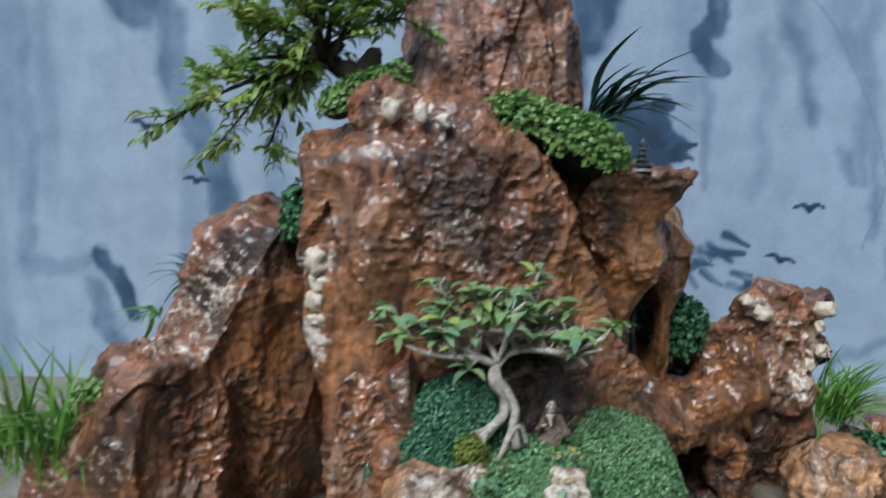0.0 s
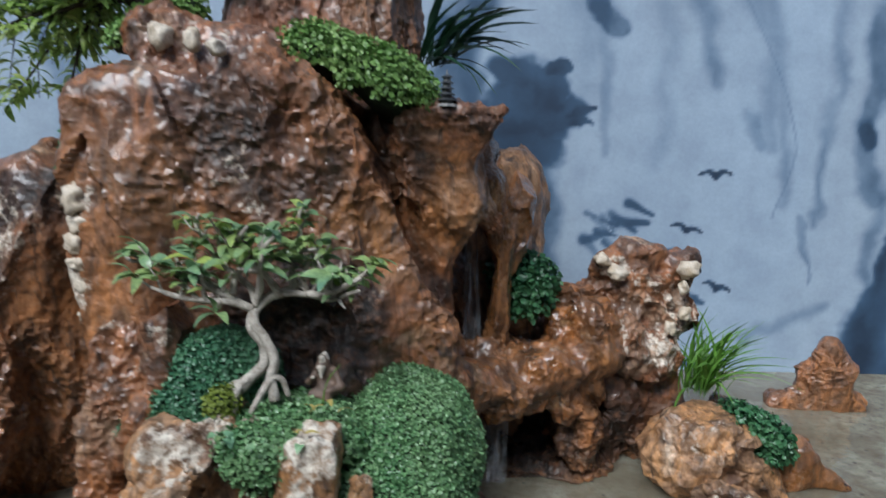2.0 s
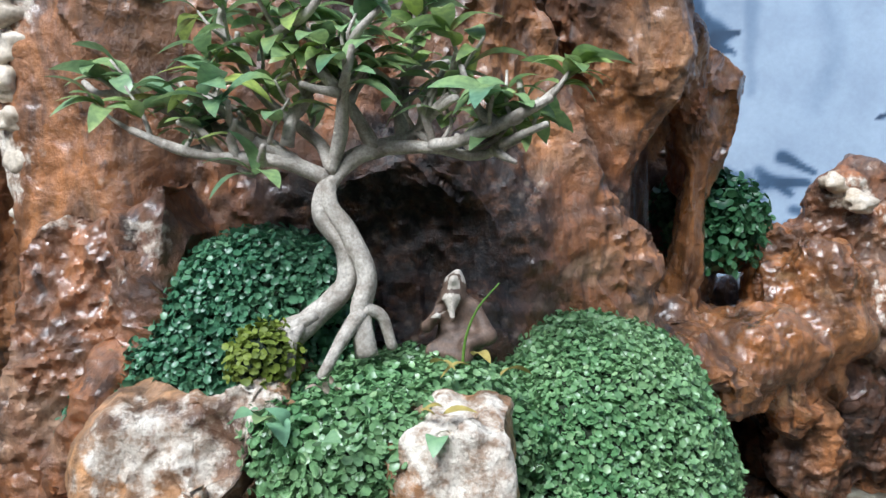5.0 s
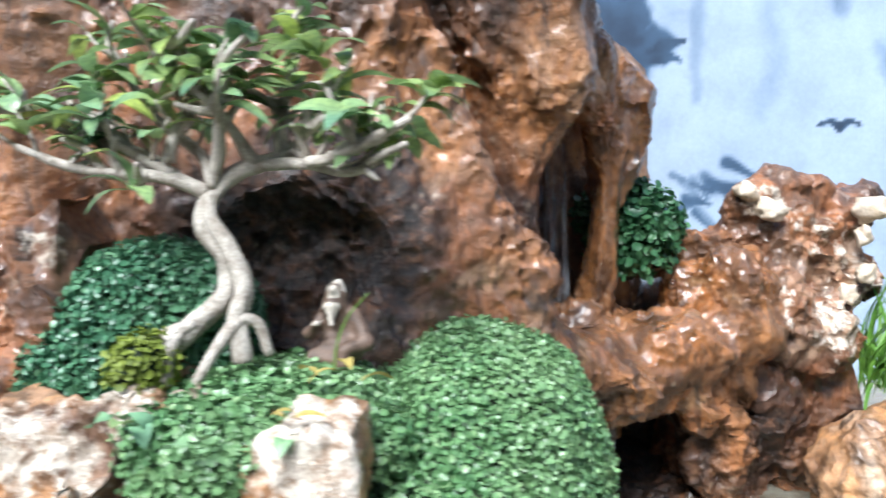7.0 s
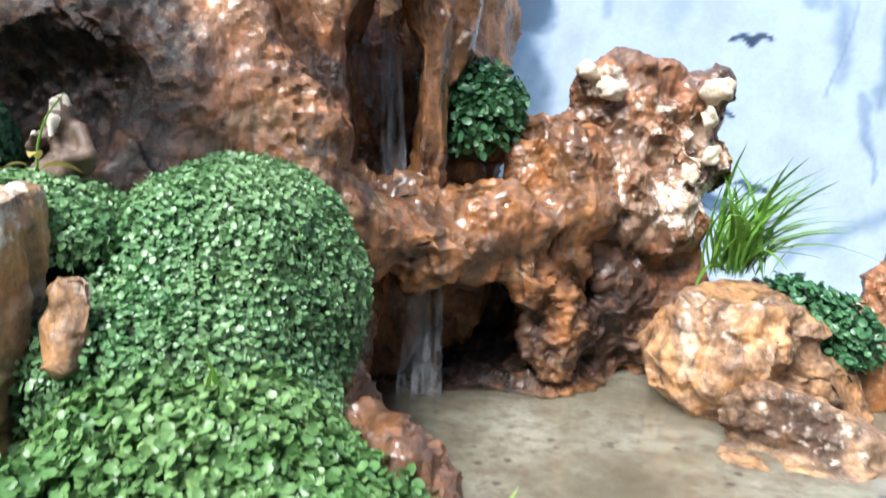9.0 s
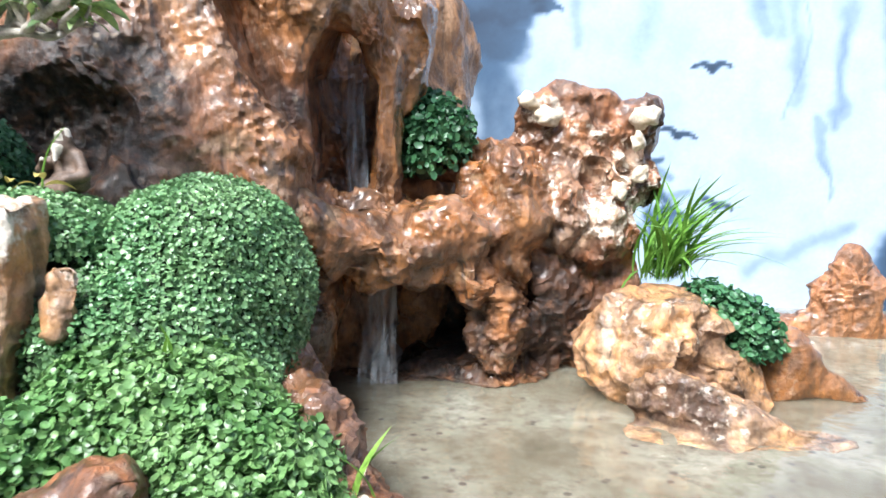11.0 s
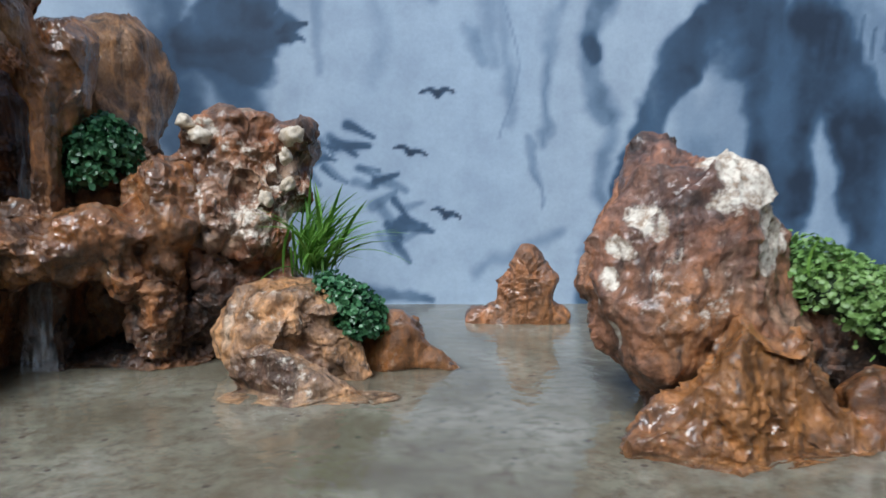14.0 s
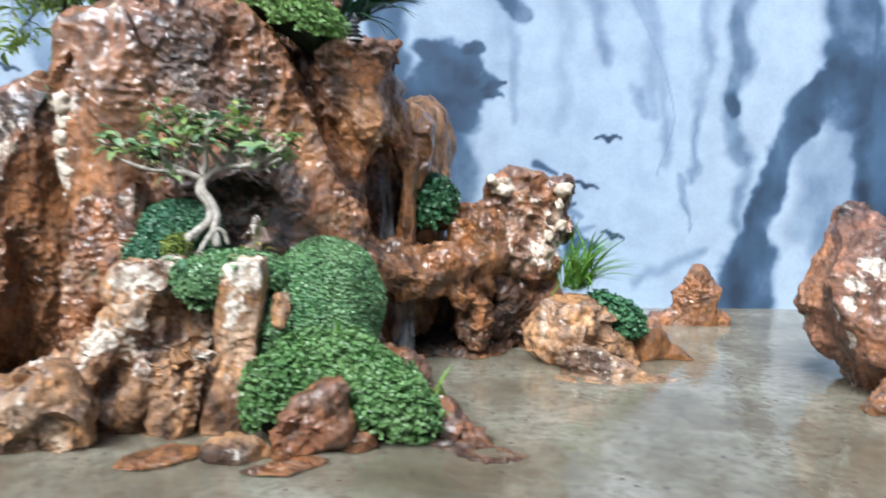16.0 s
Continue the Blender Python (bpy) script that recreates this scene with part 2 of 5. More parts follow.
def rock_material(name, dark, mid, light, crust=(0.76, 0.69, 0.58), wet=0.6, gloss=0.3, grain=0.3):
    """Iron-stained jasper-like stone; the attribute 'pig' says where white crust (r), ochre (g) and dark mineral with
    painted hollow shade (b) lie. grain: how gritty it is.
    """
    mat, nt, b = nodes_of(name)
    pos = nt.nodes.new("ShaderNodeNewGeometry").outputs["Position"]
    pig = nt.nodes.new("ShaderNodeAttribute")
    pig.attribute_name = "pig"
    sep = nt.nodes.new("ShaderNodeSeparateColor")
    nt.links.new(pig.outputs["Color"], sep.inputs[0])
    tall = put(nt, "ShaderNodeVectorMath")
    tall.operation = "MULTIPLY"
    nt.links.new(pos, tall.inputs[0])
    tall.inputs[1].default_value = (1, 1, 0.35)
    tall = tall.outputs[0]
    n1 = noise_node(nt, pos, 9, 6, 0.55, 0.8).outputs["Fac"]
    n2 = noise_node(nt, tall, 34, 6, 0.6, 1.0).outputs["Fac"]
    n3 = noise_node(nt, pos, 190, 6, 0.65).outputs["Fac"]
    n4 = noise_node(nt, pos, 14, 6, 0.6, 1.4).outputs["Fac"]
    n5 = noise_node(nt, tall, 22, 7, 0.62, 1.8).outputs["Fac"]
    nc = noise_node(nt, pos, 60, 7, 0.68).outputs["Fac"]
    warm = (min(1, mid[0] * 1.55), mid[1] * 1.35, mid[2] * 1.0)
    col = ramp(nt, n1, [(0.37, dark), (0.46, mid), (0.54, warm), (0.60, mid), (0.70, light)])
    col = mix(nt, math_node(nt, "MULTIPLY", sep.outputs[1], 0.8), col, (0.33, 0.136, 0.034))
    col = mix(nt, ramp(nt, n4, [(0.57, grey(0)), (0.68, grey(0.45))]), col, (0.155, 0.085, 0.062))
    col = mix(nt, 0.9, col, ramp(nt, n2, [(0.34, grey(0.22)), (0.5, grey(0.85)), (0.66, grey(1.6))]), "MULTIPLY")
    col = mix(nt, ramp(nt, n5, [(0.34, grey(0.8)), (0.42, grey(0))]), col, (0.02, 0.011, 0.008))
    # blue of pig: dark mineral, and shade painted into hollows
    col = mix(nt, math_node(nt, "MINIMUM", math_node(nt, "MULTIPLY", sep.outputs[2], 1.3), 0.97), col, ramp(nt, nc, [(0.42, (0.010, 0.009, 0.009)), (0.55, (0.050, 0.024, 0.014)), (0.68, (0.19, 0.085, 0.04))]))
    col = mix(nt, ramp(nt, n3, [(0.54, grey(0)), (0.74, grey(0.45 * grain))]), col, light)
    col = mix(nt, ramp(nt, n3, [(0.28, grey(grain)), (0.46, grey(0))]), col, dark)
    fl = put(nt, "ShaderNodeTexVoronoi", Scale=95.0)
    nt.links.new(pos, fl.inputs["Vector"])
    fk = mix(nt, 1.0, ramp(nt, fl.outputs["Distance"], [(0.2, grey(1)), (0.4, grey(0))]), ramp(nt, noise_node(nt, pos, 20, 4, 0.6).outputs["Fac"], [(0.58, grey(0)), (0.70, grey(0.5))]), "MULTIPLY")
    col = mix(nt, fk, col, (0.48, 0.37, 0.26))
    cr = math_node(nt, "ADD", math_node(nt, "MULTIPLY", sep.outputs[0], 1.1), math_node(nt, "MULTIPLY", nc, 2.2))
    cr = put_range(nt, cr, 1.55, 1.85)
    crust_col = mix(nt, ramp(nt, noise_node(nt, pos, 85, 6, 0.7).outputs["Fac"], [(0.38, grey(0.85)), (0.56, grey(0))]), crust, (0.26, 0.15, 0.08))
    col = mix(nt, cr, col, crust_col)
    nt.links.new(col, b.inputs["Base Color"])
    rgh = ramp(nt, noise_node(nt, pos, 18, 5, 0.6).outputs["Fac"], [(0.35, grey(gloss)), (0.65, grey(min(0.85, gloss + 0.3)))])
    rgh = mix(nt, cr, rgh, grey(0.7))
    nt.links.new(rgh, b.inputs["Roughness"])
    b.inputs["Specular IOR Level"].default_value = 0.6
    film = ramp(nt, noise_node(nt, pos, 11, 4, 0.55).outputs["Fac"], [(0.40, grey(0.2 * wet)), (0.58, grey(wet))])
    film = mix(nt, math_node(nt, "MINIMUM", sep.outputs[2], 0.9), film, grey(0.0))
    nt.links.new(mix(nt, cr, film, grey(0)), b.inputs["Coat Weight"])
    b.inputs["Coat Roughness"].default_value = 0.13
    soft = noise_node(nt, pos, 30, 3, 0.5, 0.5).outputs["Fac"]
    cut = noise_node(nt, tall, 85, 5, 0.62, 0.6).outputs["Fac"]
    bump(nt, b, [(soft, 0.3, 0.003), (nc, 0.9, 0.005), (cut, 0.8, 0.003), (n3, min(1.0, 0.4 + grain), 0.002)])
    film_a = put(nt, "ShaderNodeBump", Strength=0.4, Distance=0.004)
    nt.links.new(soft, film_a.inputs["Height"])
    film_b = put(nt, "ShaderNodeBump", Strength=0.3, Distance=0.003)
    nt.links.new(nc, film_b.inputs["Height"])
    nt.links.new(film_a.outputs[0], film_b.inputs["Normal"])
    nt.links.new(film_b.outputs[0], b.inputs["Coat Normal"])
    return mat


def put_range(nt, x, lo, hi):
    n = nt.nodes.new("ShaderNodeMapRange")
    nt.links.new(x, n.inputs[0])
    n.inputs[1].default_value, n.inputs[2].default_value = lo, hi
    return n.outputs[0]


def leaf_material(name, a, b_, c, rough=0.4, islands=True, through_light=0.25):
    mat, nt, b = nodes_of(name)
    if islands:
        rnd = nt.nodes.new("ShaderNodeNewGeometry").outputs["Random Per Island"]
    else:
        rnd = nt.nodes.new("ShaderNodeObjectInfo").outputs["Random"]
    pos = nt.nodes.new("ShaderNodeNewGeometry").outputs["Position"]
    col = ramp(nt, rnd, [(0.0, a), (0.5, b_), (0.85, b_), (1.0, c)])
    n = noise_node(nt, pos, 14, 3).outputs["Fac"]
    col = mix(nt, ramp(nt, n, [(0.35, grey(0.0)), (0.7, grey(0.6))]), col, c)
    fine = noise_node(nt, pos, 220, 3).outputs["Fac"]
    col = mix(nt, ramp(nt, fine, [(0.4, grey(0.35)), (0.6, grey(0))]), col, tuple(0.55 * x for x in a))
    nt.links.new(col, b.inputs["Base Color"])
    b.inputs["Roughness"].default_value = rough
    tr = nt.nodes.new("ShaderNodeBsdfTranslucent")
    nt.links.new(col, tr.inputs[0])
    mx = nt.nodes.new("ShaderNodeMixShader")
    mx.inputs[0].default_value = through_light
    out = nt.nodes["Material Output"]
    nt.links.new(b.outputs[0], mx.inputs[1])
    nt.links.new(tr.outputs[0], mx.inputs[2])
    nt.links.new(mx.outputs[0], out.inputs[0])
    return mat


def plain_material(name, a, b_, scale, rough=0.6, height=0.002, metal=0.0):
    mat, nt, b = nodes_of(name)
    pos = nt.nodes.new("ShaderNodeNewGeometry").outputs["Position"]
    n = noise_node(nt, pos, scale, 8, 0.65).outputs["Fac"]
    n2 = noise_node(nt, pos, scale * 7, 5, 0.6).outputs["Fac"]
    col = ramp(nt, n, [(0.32, a), (0.68, b_)])
    col = mix(nt, ramp(nt, n2, [(0.35, grey(0.5)), (0.6, grey(0))]), col, tuple(0.5 * x for x in a))
    nt.links.new(col, b.inputs["Base Color"])
    b.inputs["Roughness"].default_value = rough
    b.inputs["Metallic"].default_value = metal
    bump(nt, b, [(n, 0.5, height), (n2, 0.4, height * 0.4)])
    return mat


M_ROCK = rock_material("wet_red_brown_rock", (0.036, 0.015, 0.009), (0.175, 0.074, 0.034), (0.40, 0.26, 0.165), wet=0.85, gloss=0.28, grain=0.6)
M_PEAK = rock_material("dull_red_brown_rock", (0.045, 0.021, 0.015), (0.18, 0.084, 0.054), (0.42, 0.28, 0.19), wet=0.5, gloss=0.38, grain=0.7)
M_WET = rock_material("running_wet_rock", (0.028, 0.011, 0.006), (0.165, 0.069, 0.026), (0.42, 0.26, 0.13), wet=1.0, gloss=0.2, grain=0.5)
M_TAN = rock_material("tan_crusted_rock", (0.09, 0.045, 0.025), (0.32, 0.19, 0.105), (0.58, 0.44, 0.31), wet=0.4, gloss=0.32, grain=0.6)
M_QUARTZ = plain_material("cream_quartz", (0.48, 0.38, 0.26), (0.74, 0.67, 0.56), 40, 0.45, 0.004)
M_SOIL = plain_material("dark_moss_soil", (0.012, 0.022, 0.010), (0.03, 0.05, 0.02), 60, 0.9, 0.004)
M_MOSS = leaf_material("green_creeper_leaf", (0.07, 0.18, 0.068), (0.17, 0.345, 0.14), (0.36, 0.53, 0.26), 0.30)
M_BARK = plain_material("pale_grey_bark", (0.25, 0.21, 0.165), (0.66, 0.61, 0.53), 75, 0.7, 0.004)
M_DARKBARK = plain_material("dark_bark", (0.03, 0.022, 0.016), (0.08, 0.06, 0.045), 50, 0.85, 0.003)
M_LEAF = leaf_material("bonsai_leaf", (0.08, 0.18, 0.115), (0.175, 0.32, 0.20), (0.50, 0.60, 0.13), 0.26, False, 0.25)
M_BUSH = leaf_material("bush_leaf", (0.06, 0.15, 0.03), (0.26, 0.43, 0.085), (0.68, 0.76, 0.24), 0.4, False, 0.4)
M_BUSHJ = leaf_material("bush_leaf_joined", (0.06, 0.15, 0.03), (0.26, 0.43, 0.085), (0.68, 0.76, 0.24), 0.4, True, 0.4)
M_PALM = leaf_material("dark_strap_leaf", (0.012, 0.04, 0.022), (0.025, 0.07, 0.035), (0.04, 0.10, 0.045), 0.35, False, 0.1)
M_GRASS = leaf_material("grass_blade", (0.07, 0.19, 0.025), (0.13, 0.31, 0.04), (0.25, 0.42, 0.07), 0.45, False, 0.3)


# ---- object helpers ----
def thing_mesh(name, me, mat, base, label, category, kind="", group=""):
    ob = new(name, me)
    me.materials.append(mat)
    ob.location = base
    return tagged(ob, label, category, group, kind)


def thing_empty(name, base, label, category, group="", kind=""):
    ob = new(name)
    ob.location = base
    ob.empty_display_size = 0.02
    return tagged(ob, label, category, group, kind)


def part(name, me, mat, parent, label="", m=None, kind=""):
    """One mesh under a thing or a part; me is in the thing's own axes."""
    ob = new(name, me)
    if mat and not me.materials:
        me.materials.append(mat)
    ob.parent = parent
    if m is not None:
        ob.matrix_basis = m
    return tagged(ob, label, kind=kind)


def paint(me, base, seed, white=(), ochre=(), dark=(), spread=0.25):
    """Pigment of a stone, painted shade included: round patches (x, y, z, radius, amount), broken up by noise."""
    n = len(me.vertices)
    v = np.zeros(n * 3, np.float32)
    me.vertices.foreach_get("co", v)
    v = v.reshape(-1, 3) + np.array(base)
    q = v + 0.03 * np.stack([fbm(v, 16, 3, seed + 50 * i) for i in range(3)], -1)
    out = np.zeros((n, 4), np.float32)
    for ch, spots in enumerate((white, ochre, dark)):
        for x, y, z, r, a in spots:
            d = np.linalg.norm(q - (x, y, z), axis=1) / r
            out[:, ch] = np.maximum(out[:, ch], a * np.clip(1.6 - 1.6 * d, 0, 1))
    out[:, 1] = np.maximum(out[:, 1], np.clip(spread + 0.9 * fbm(v, 6, 3, seed + 5), 0, 1))
    out[:, 3] = 1
    at = me.attributes.new("pig", "FLOAT_COLOR", "POINT")
    at.data.foreach_set("color", out.ravel())


def rock(name, form, step, base, mat, label, category="rock", group="", white=(), ochre=(), dark=(), spread=0.22):
    me = form.mesh(name, step, np.array(base))
    paint(me, base, form.seed, white, ochre, dark, spread)
    return thing_mesh(name, me, mat, base, label, category, group=group)


def sample(ob, count, seed, up=-0.3, near=None):
    """Points and normals spread evenly over the faces of ob, in world axes."""
    me = ob.data
    n = len(me.polygons)
    area, cen, nor = np.zeros(n, np.float32), np.zeros(n * 3, np.float32), np.zeros(n * 3, np.float32)
    me.polygons.foreach_get("area", area)
    me.polygons.foreach_get("center", cen)
    me.polygons.foreach_get("normal", nor)
    cen, nor = cen.reshape(-1, 3), nor.reshape(-1, 3)
    w = area * (nor[:, 2] > up)
    rng = np.random.RandomState(seed)
    pick = rng.choice(n, count, p=w / w.sum())
    jit = rng.uniform(-1, 1, (count, 3)) * np.sqrt(area[pick])[:, None] * 0.6
    return cen[pick] + jit, nor[pick]


def leaf_carpet(name, parent, mat, pts, nor, size, seed, lift=0.004, long=1.25, tilt=1.1):
    """Many small round leaves as one mesh: each a cupped six-sided disc."""
    rng = np.random.RandomState(seed)
    n = len(pts)
    d = nor + rng.normal(size=(n, 3)) * tilt * 0.6
    d[:, 2] += 0.25
    d /= np.linalg.norm(d, axis=1)[:, None]
    a = np.cross(d, rng.normal(size=(n, 3)))
    a /= np.linalg.norm(a, axis=1)[:, None]
    b = np.cross(d, a)
    s = size * rng.uniform(0.6, 1.35, n)[:, None]
    c = pts + nor * (lift * rng.uniform(-0.3, 1.6, n))[:, None]
    ring = [c - d * s * 0.16]
    for k in range(6):
        t = k * math.pi / 3
        ring.append(c + a * s * math.cos(t) * long * 0.5 + b * s * math.sin(t) * 0.5)
    v = np.stack(ring, 1).reshape(-1, 3)
    o = np.arange(n)[:, None] * 7
    f = np.concatenate([np.concatenate([o, o + 1 + k, o + 1 + (k + 1) % 6], 1) for k in range(6)])
    return part(name, mesh_of(name, v, f), mat, parent, kind="stuff")


def moss(name, form, step, base, count, size, label, mat=None, category="moss", seed=1, up=-0.4, lift=0.005):
    me = form.mesh(name, step, np.array(base))
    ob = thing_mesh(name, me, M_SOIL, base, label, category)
    p, n = sample(ob, count, seed, up)
    leaf_carpet("leaves", ob, mat or M_MOSS, p, n, size, seed + 1, lift)
    return ob


def spline(pts, per=6):
    """Catmull-Rom through the points."""
    p = np.array(pts, float)
    p = np.vstack((2 * p[0] - p[1], p, 2 * p[-1] - p[-2]))
    out = []
    for i in range(1, len(p) - 2):
        for t in np.linspace(0, 1, per, endpoint=False):
            out.append(0.5 * (2 * p[i] + (p[i + 1] - p[i - 1]) * t + (2 * p[i - 1] - 5 * p[i] + 4 * p[i + 1] - p[i + 2]) * t ** 2
                              + (3 * p[i] - p[i - 1] - 3 * p[i + 1] + p[i + 2]) * t ** 3))
    out.append(p[-2])
    return np.array(out)


def tube(name, pts, r0, r1, sides=8, per=6, seed=0, knots=0.12, power=1.0):
    """A tapering, slightly knotty tube along a smooth line."""
    c = spline(pts, per) if per > 1 else np.array(pts, float)
    n = len(c)
    t = np.gradient(c, axis=0)
    t /= np.linalg.norm(t, axis=1)[:, None] + 1e-9
    ref = np.array((0.3, 0.9, 0.2)) if abs(t[0][1]) < 0.8 else np.array((1.0, 0, 0))
    u = np.cross(t, ref)
    u /= np.linalg.norm(u, axis=1)[:, None]
    w = np.cross(t, u)
    k = np.linspace(0, 1, n) ** power
    r = r0 + (r1 - r0) * k
    rows = []
    for s in range(sides):
        a = 2 * math.pi * s / sides
        rr = r * (1 + knots * vnoise(c + s * 0.37, 60, seed))
        rows.append(c + (u * math.cos(a) + w * math.sin(a)) * rr[:, None])
    v = np.stack(rows, 1).reshape(-1, 3)
    v = np.vstack((v, c[0], c[-1] + t[-1] * r1 * 0.6))
    f = []
    for i in range(n - 1):
        for s in range(sides):
            a, b = i * sides + s, i * sides + (s + 1) % sides
            f.append((a, b, b + sides, a + sides))
    for s in range(sides):
        f.append((n * sides, (s + 1) % sides, s, s))
        e = (n - 1) * sides
        f.append((e + s, e + (s + 1) % sides, n * sides + 1, n * sides + 1))
    me = bpy.data.meshes.new(name)
    me.from_pydata([tuple(x) for x in v], [], [tuple(dict.fromkeys(q)) for q in f])
    for q in me.polygons:
        q.use_smooth = True
    return me


def leaf_mesh(name, long, wide, droop, fold, mat, point=0.5, rows=7):
    """One leaf from its stalk along +x, folded at the midrib and drooping to the tip."""
    v, f = [], []
    for i in range(rows + 1):
        t = i / rows
        w = wide * 0.5 * (math.sin(math.pi * min(1, t ** 0.85)) ** 0.62 + 0.02) * (1 - 0.25 * point * t)
        z = -droop * long * t * t + 0.12 * long * math.sin(math.pi * t)
        x = long * t * (1 - 0.25 * droop * t)
        v += [(x, -w, z + fold * w), (x, 0, z), (x, w, z + fold * w)]
    for i in range(rows):
        a = i * 3
        f += [(a, a + 3, a + 4, a + 1), (a + 1, a + 4, a + 5, a + 2)]
    me = bpy.data.meshes.new(name)
    me.from_pydata(v, [], f)
    for q in me.polygons:
        q.use_smooth = True
    me.materials.append(mat)
    return me


def aim(at, d, up=(0, 0, 1), scale=1.0, spin=0.0):
    """A pose at 'at' with +x along d and +z near up."""
    x = Vector(d).normalized()
    z = Vector(up) - x * Vector(up).dot(x)
    z = z.normalized() if z.length > 1e-4 else x.orthogonal().normalized()
    y = z.cross(x)
    m = Matrix((x, y, z)).transposed().to_4x4()
    return Matrix.Translation(at) @ m @ Matrix.Rotation(spin, 4, "X") @ Matrix.Scale(scale, 4)

# ---- setting: basin, water, painted wall ----
def slab(name, lo, hi, mat, label, category, kind="structure", cut=1):
    bm = bmesh.new()
    bmesh.ops.create_cube(bm, size=1)
    for v in bm.verts:
        v.co = [(lo[i] + hi[i]) / 2 + v.co[i] * (hi[i] - lo[i]) for i in range(3)]
    me = bpy.data.meshes.new(name)
    bm.to_mesh(me)
    bm.free()
    return thing_mesh(name, me, mat, (0, 0, 0), label, category, kind)


def basin_material():
    mat, nt, b = nodes_of("silted_basin_floor")
    pos = nt.nodes.new("ShaderNodeNewGeometry").outputs["Position"]
    n1 = noise_node(nt, pos, 5, 6, 0.6, 0.4).outputs["Fac"]
    n2 = noise_node(nt, pos, 45, 8, 0.7).outputs["Fac"]
    col = ramp(nt, n1, [(0.32, (0.07, 0.055, 0.032)), (0.5, (0.145, 0.128, 0.092)), (0.66, (0.23, 0.215, 0.175))])
    col = mix(nt, ramp(nt, n2, [(0.36, grey(0.85)), (0.56, grey(0))]), col, (0.085, 0.066, 0.040))
    vor = put(nt, "ShaderNodeTexVoronoi", Scale=42.0, Randomness=1.0)
    nt.links.new(pos, vor.inputs["Vector"])
    fleck = ramp(nt, vor.outputs["Distance"], [(0.12, grey(0.95)), (0.22, grey(0))])
    gate = ramp(nt, noise_node(nt, pos, 30, 2).outputs["Fac"], [(0.46, grey(0)), (0.56, grey(1))])
    col = mix(nt, mix(nt, 1.0, fleck, gate, "MULTIPLY"), col, (0.045, 0.035, 0.028))
    nt.links.new(col, b.inputs["Base Color"])
    b.inputs["Roughness"].default_value = 0.8
    bump(nt, b, [(n2, 0.4, 0.004)])
    return mat


def water_material():
    mat, nt, b = nodes_of("clear_rippled_water")
    pos = nt.nodes.new("ShaderNodeNewGeometry").outputs["Position"]
    n1 = noise_node(nt, pos, 22, 3, 0.5).outputs["Fac"]
    n2 = noise_node(nt, pos, 75, 2, 0.5).outputs["Fac"]
    b.inputs["Base Color"].default_value = (0.93, 0.95, 0.93, 1)
    b.inputs["Transmission Weight"].default_value = 1.0
    b.inputs["Roughness"].default_value = 0.05
    b.inputs["IOR"].default_value = 1.33
    bump(nt, b, [(n1, 0.25, 0.006), (n2, 0.15, 0.0015)])
    return mat


M_BASIN, M_WATER = basin_material(), water_material()
M_CONCRETE = plain_material("grey_concrete", (0.28, 0.28, 0.27), (0.42, 0.42, 0.40), 8, 0.8, 0.002)
slab("floor", (-3.0, -0.9, -0.12), (3.6, 2.02, -0.022), M_BASIN, "grey silted concrete floor of a shallow water basin", "basin floor")
slab("ground", (-40, -40, -0.5), (40, 40, -0.13), M_CONCRETE, "plain grey concrete ground around the basin", "ground")
# unseen walls, added to cut low front and side light
slab("added_wall_south", (-3.1, -1.9, -0.13), (3.7, -1.75, 2.5), M_CONCRETE, "plain grey wall added out of view to block low sky light", "wall")
slab("added_wall_west", (-3.15, -1.75, -0.13), (-3.0, 2.02, 1.9), M_CONCRETE, "plain grey wall added out of view to block low sky light", "wall")
slab("added_wall_east", (3.6, -1.75, -0.13), (3.75, 2.02, 1.9), M_CONCRETE, "plain grey wall added out of view to block low sky light", "wall")
slab("basin_rim", (-3.0, -1.0, -0.13), (3.6, -0.9, 0.06), M_CONCRETE, "low grey concrete rim of the basin", "rim")
bm = bmesh.new()
bmesh.ops.create_grid(bm, x_segments=2, y_segments=2, size=1)
for v in bm.verts:
    v.co = (0.3 + v.co.x * 3.3, 0.56 + v.co.y * 1.459, 0)
me = bpy.data.meshes.new("water")
bm.to_mesh(me)
bm.free()
water = thing_mesh("water", me, M_WATER, (0, 0, 0), "clear shallow rippled water filling the basin", "water", "structure")
water.visible_shadow = False


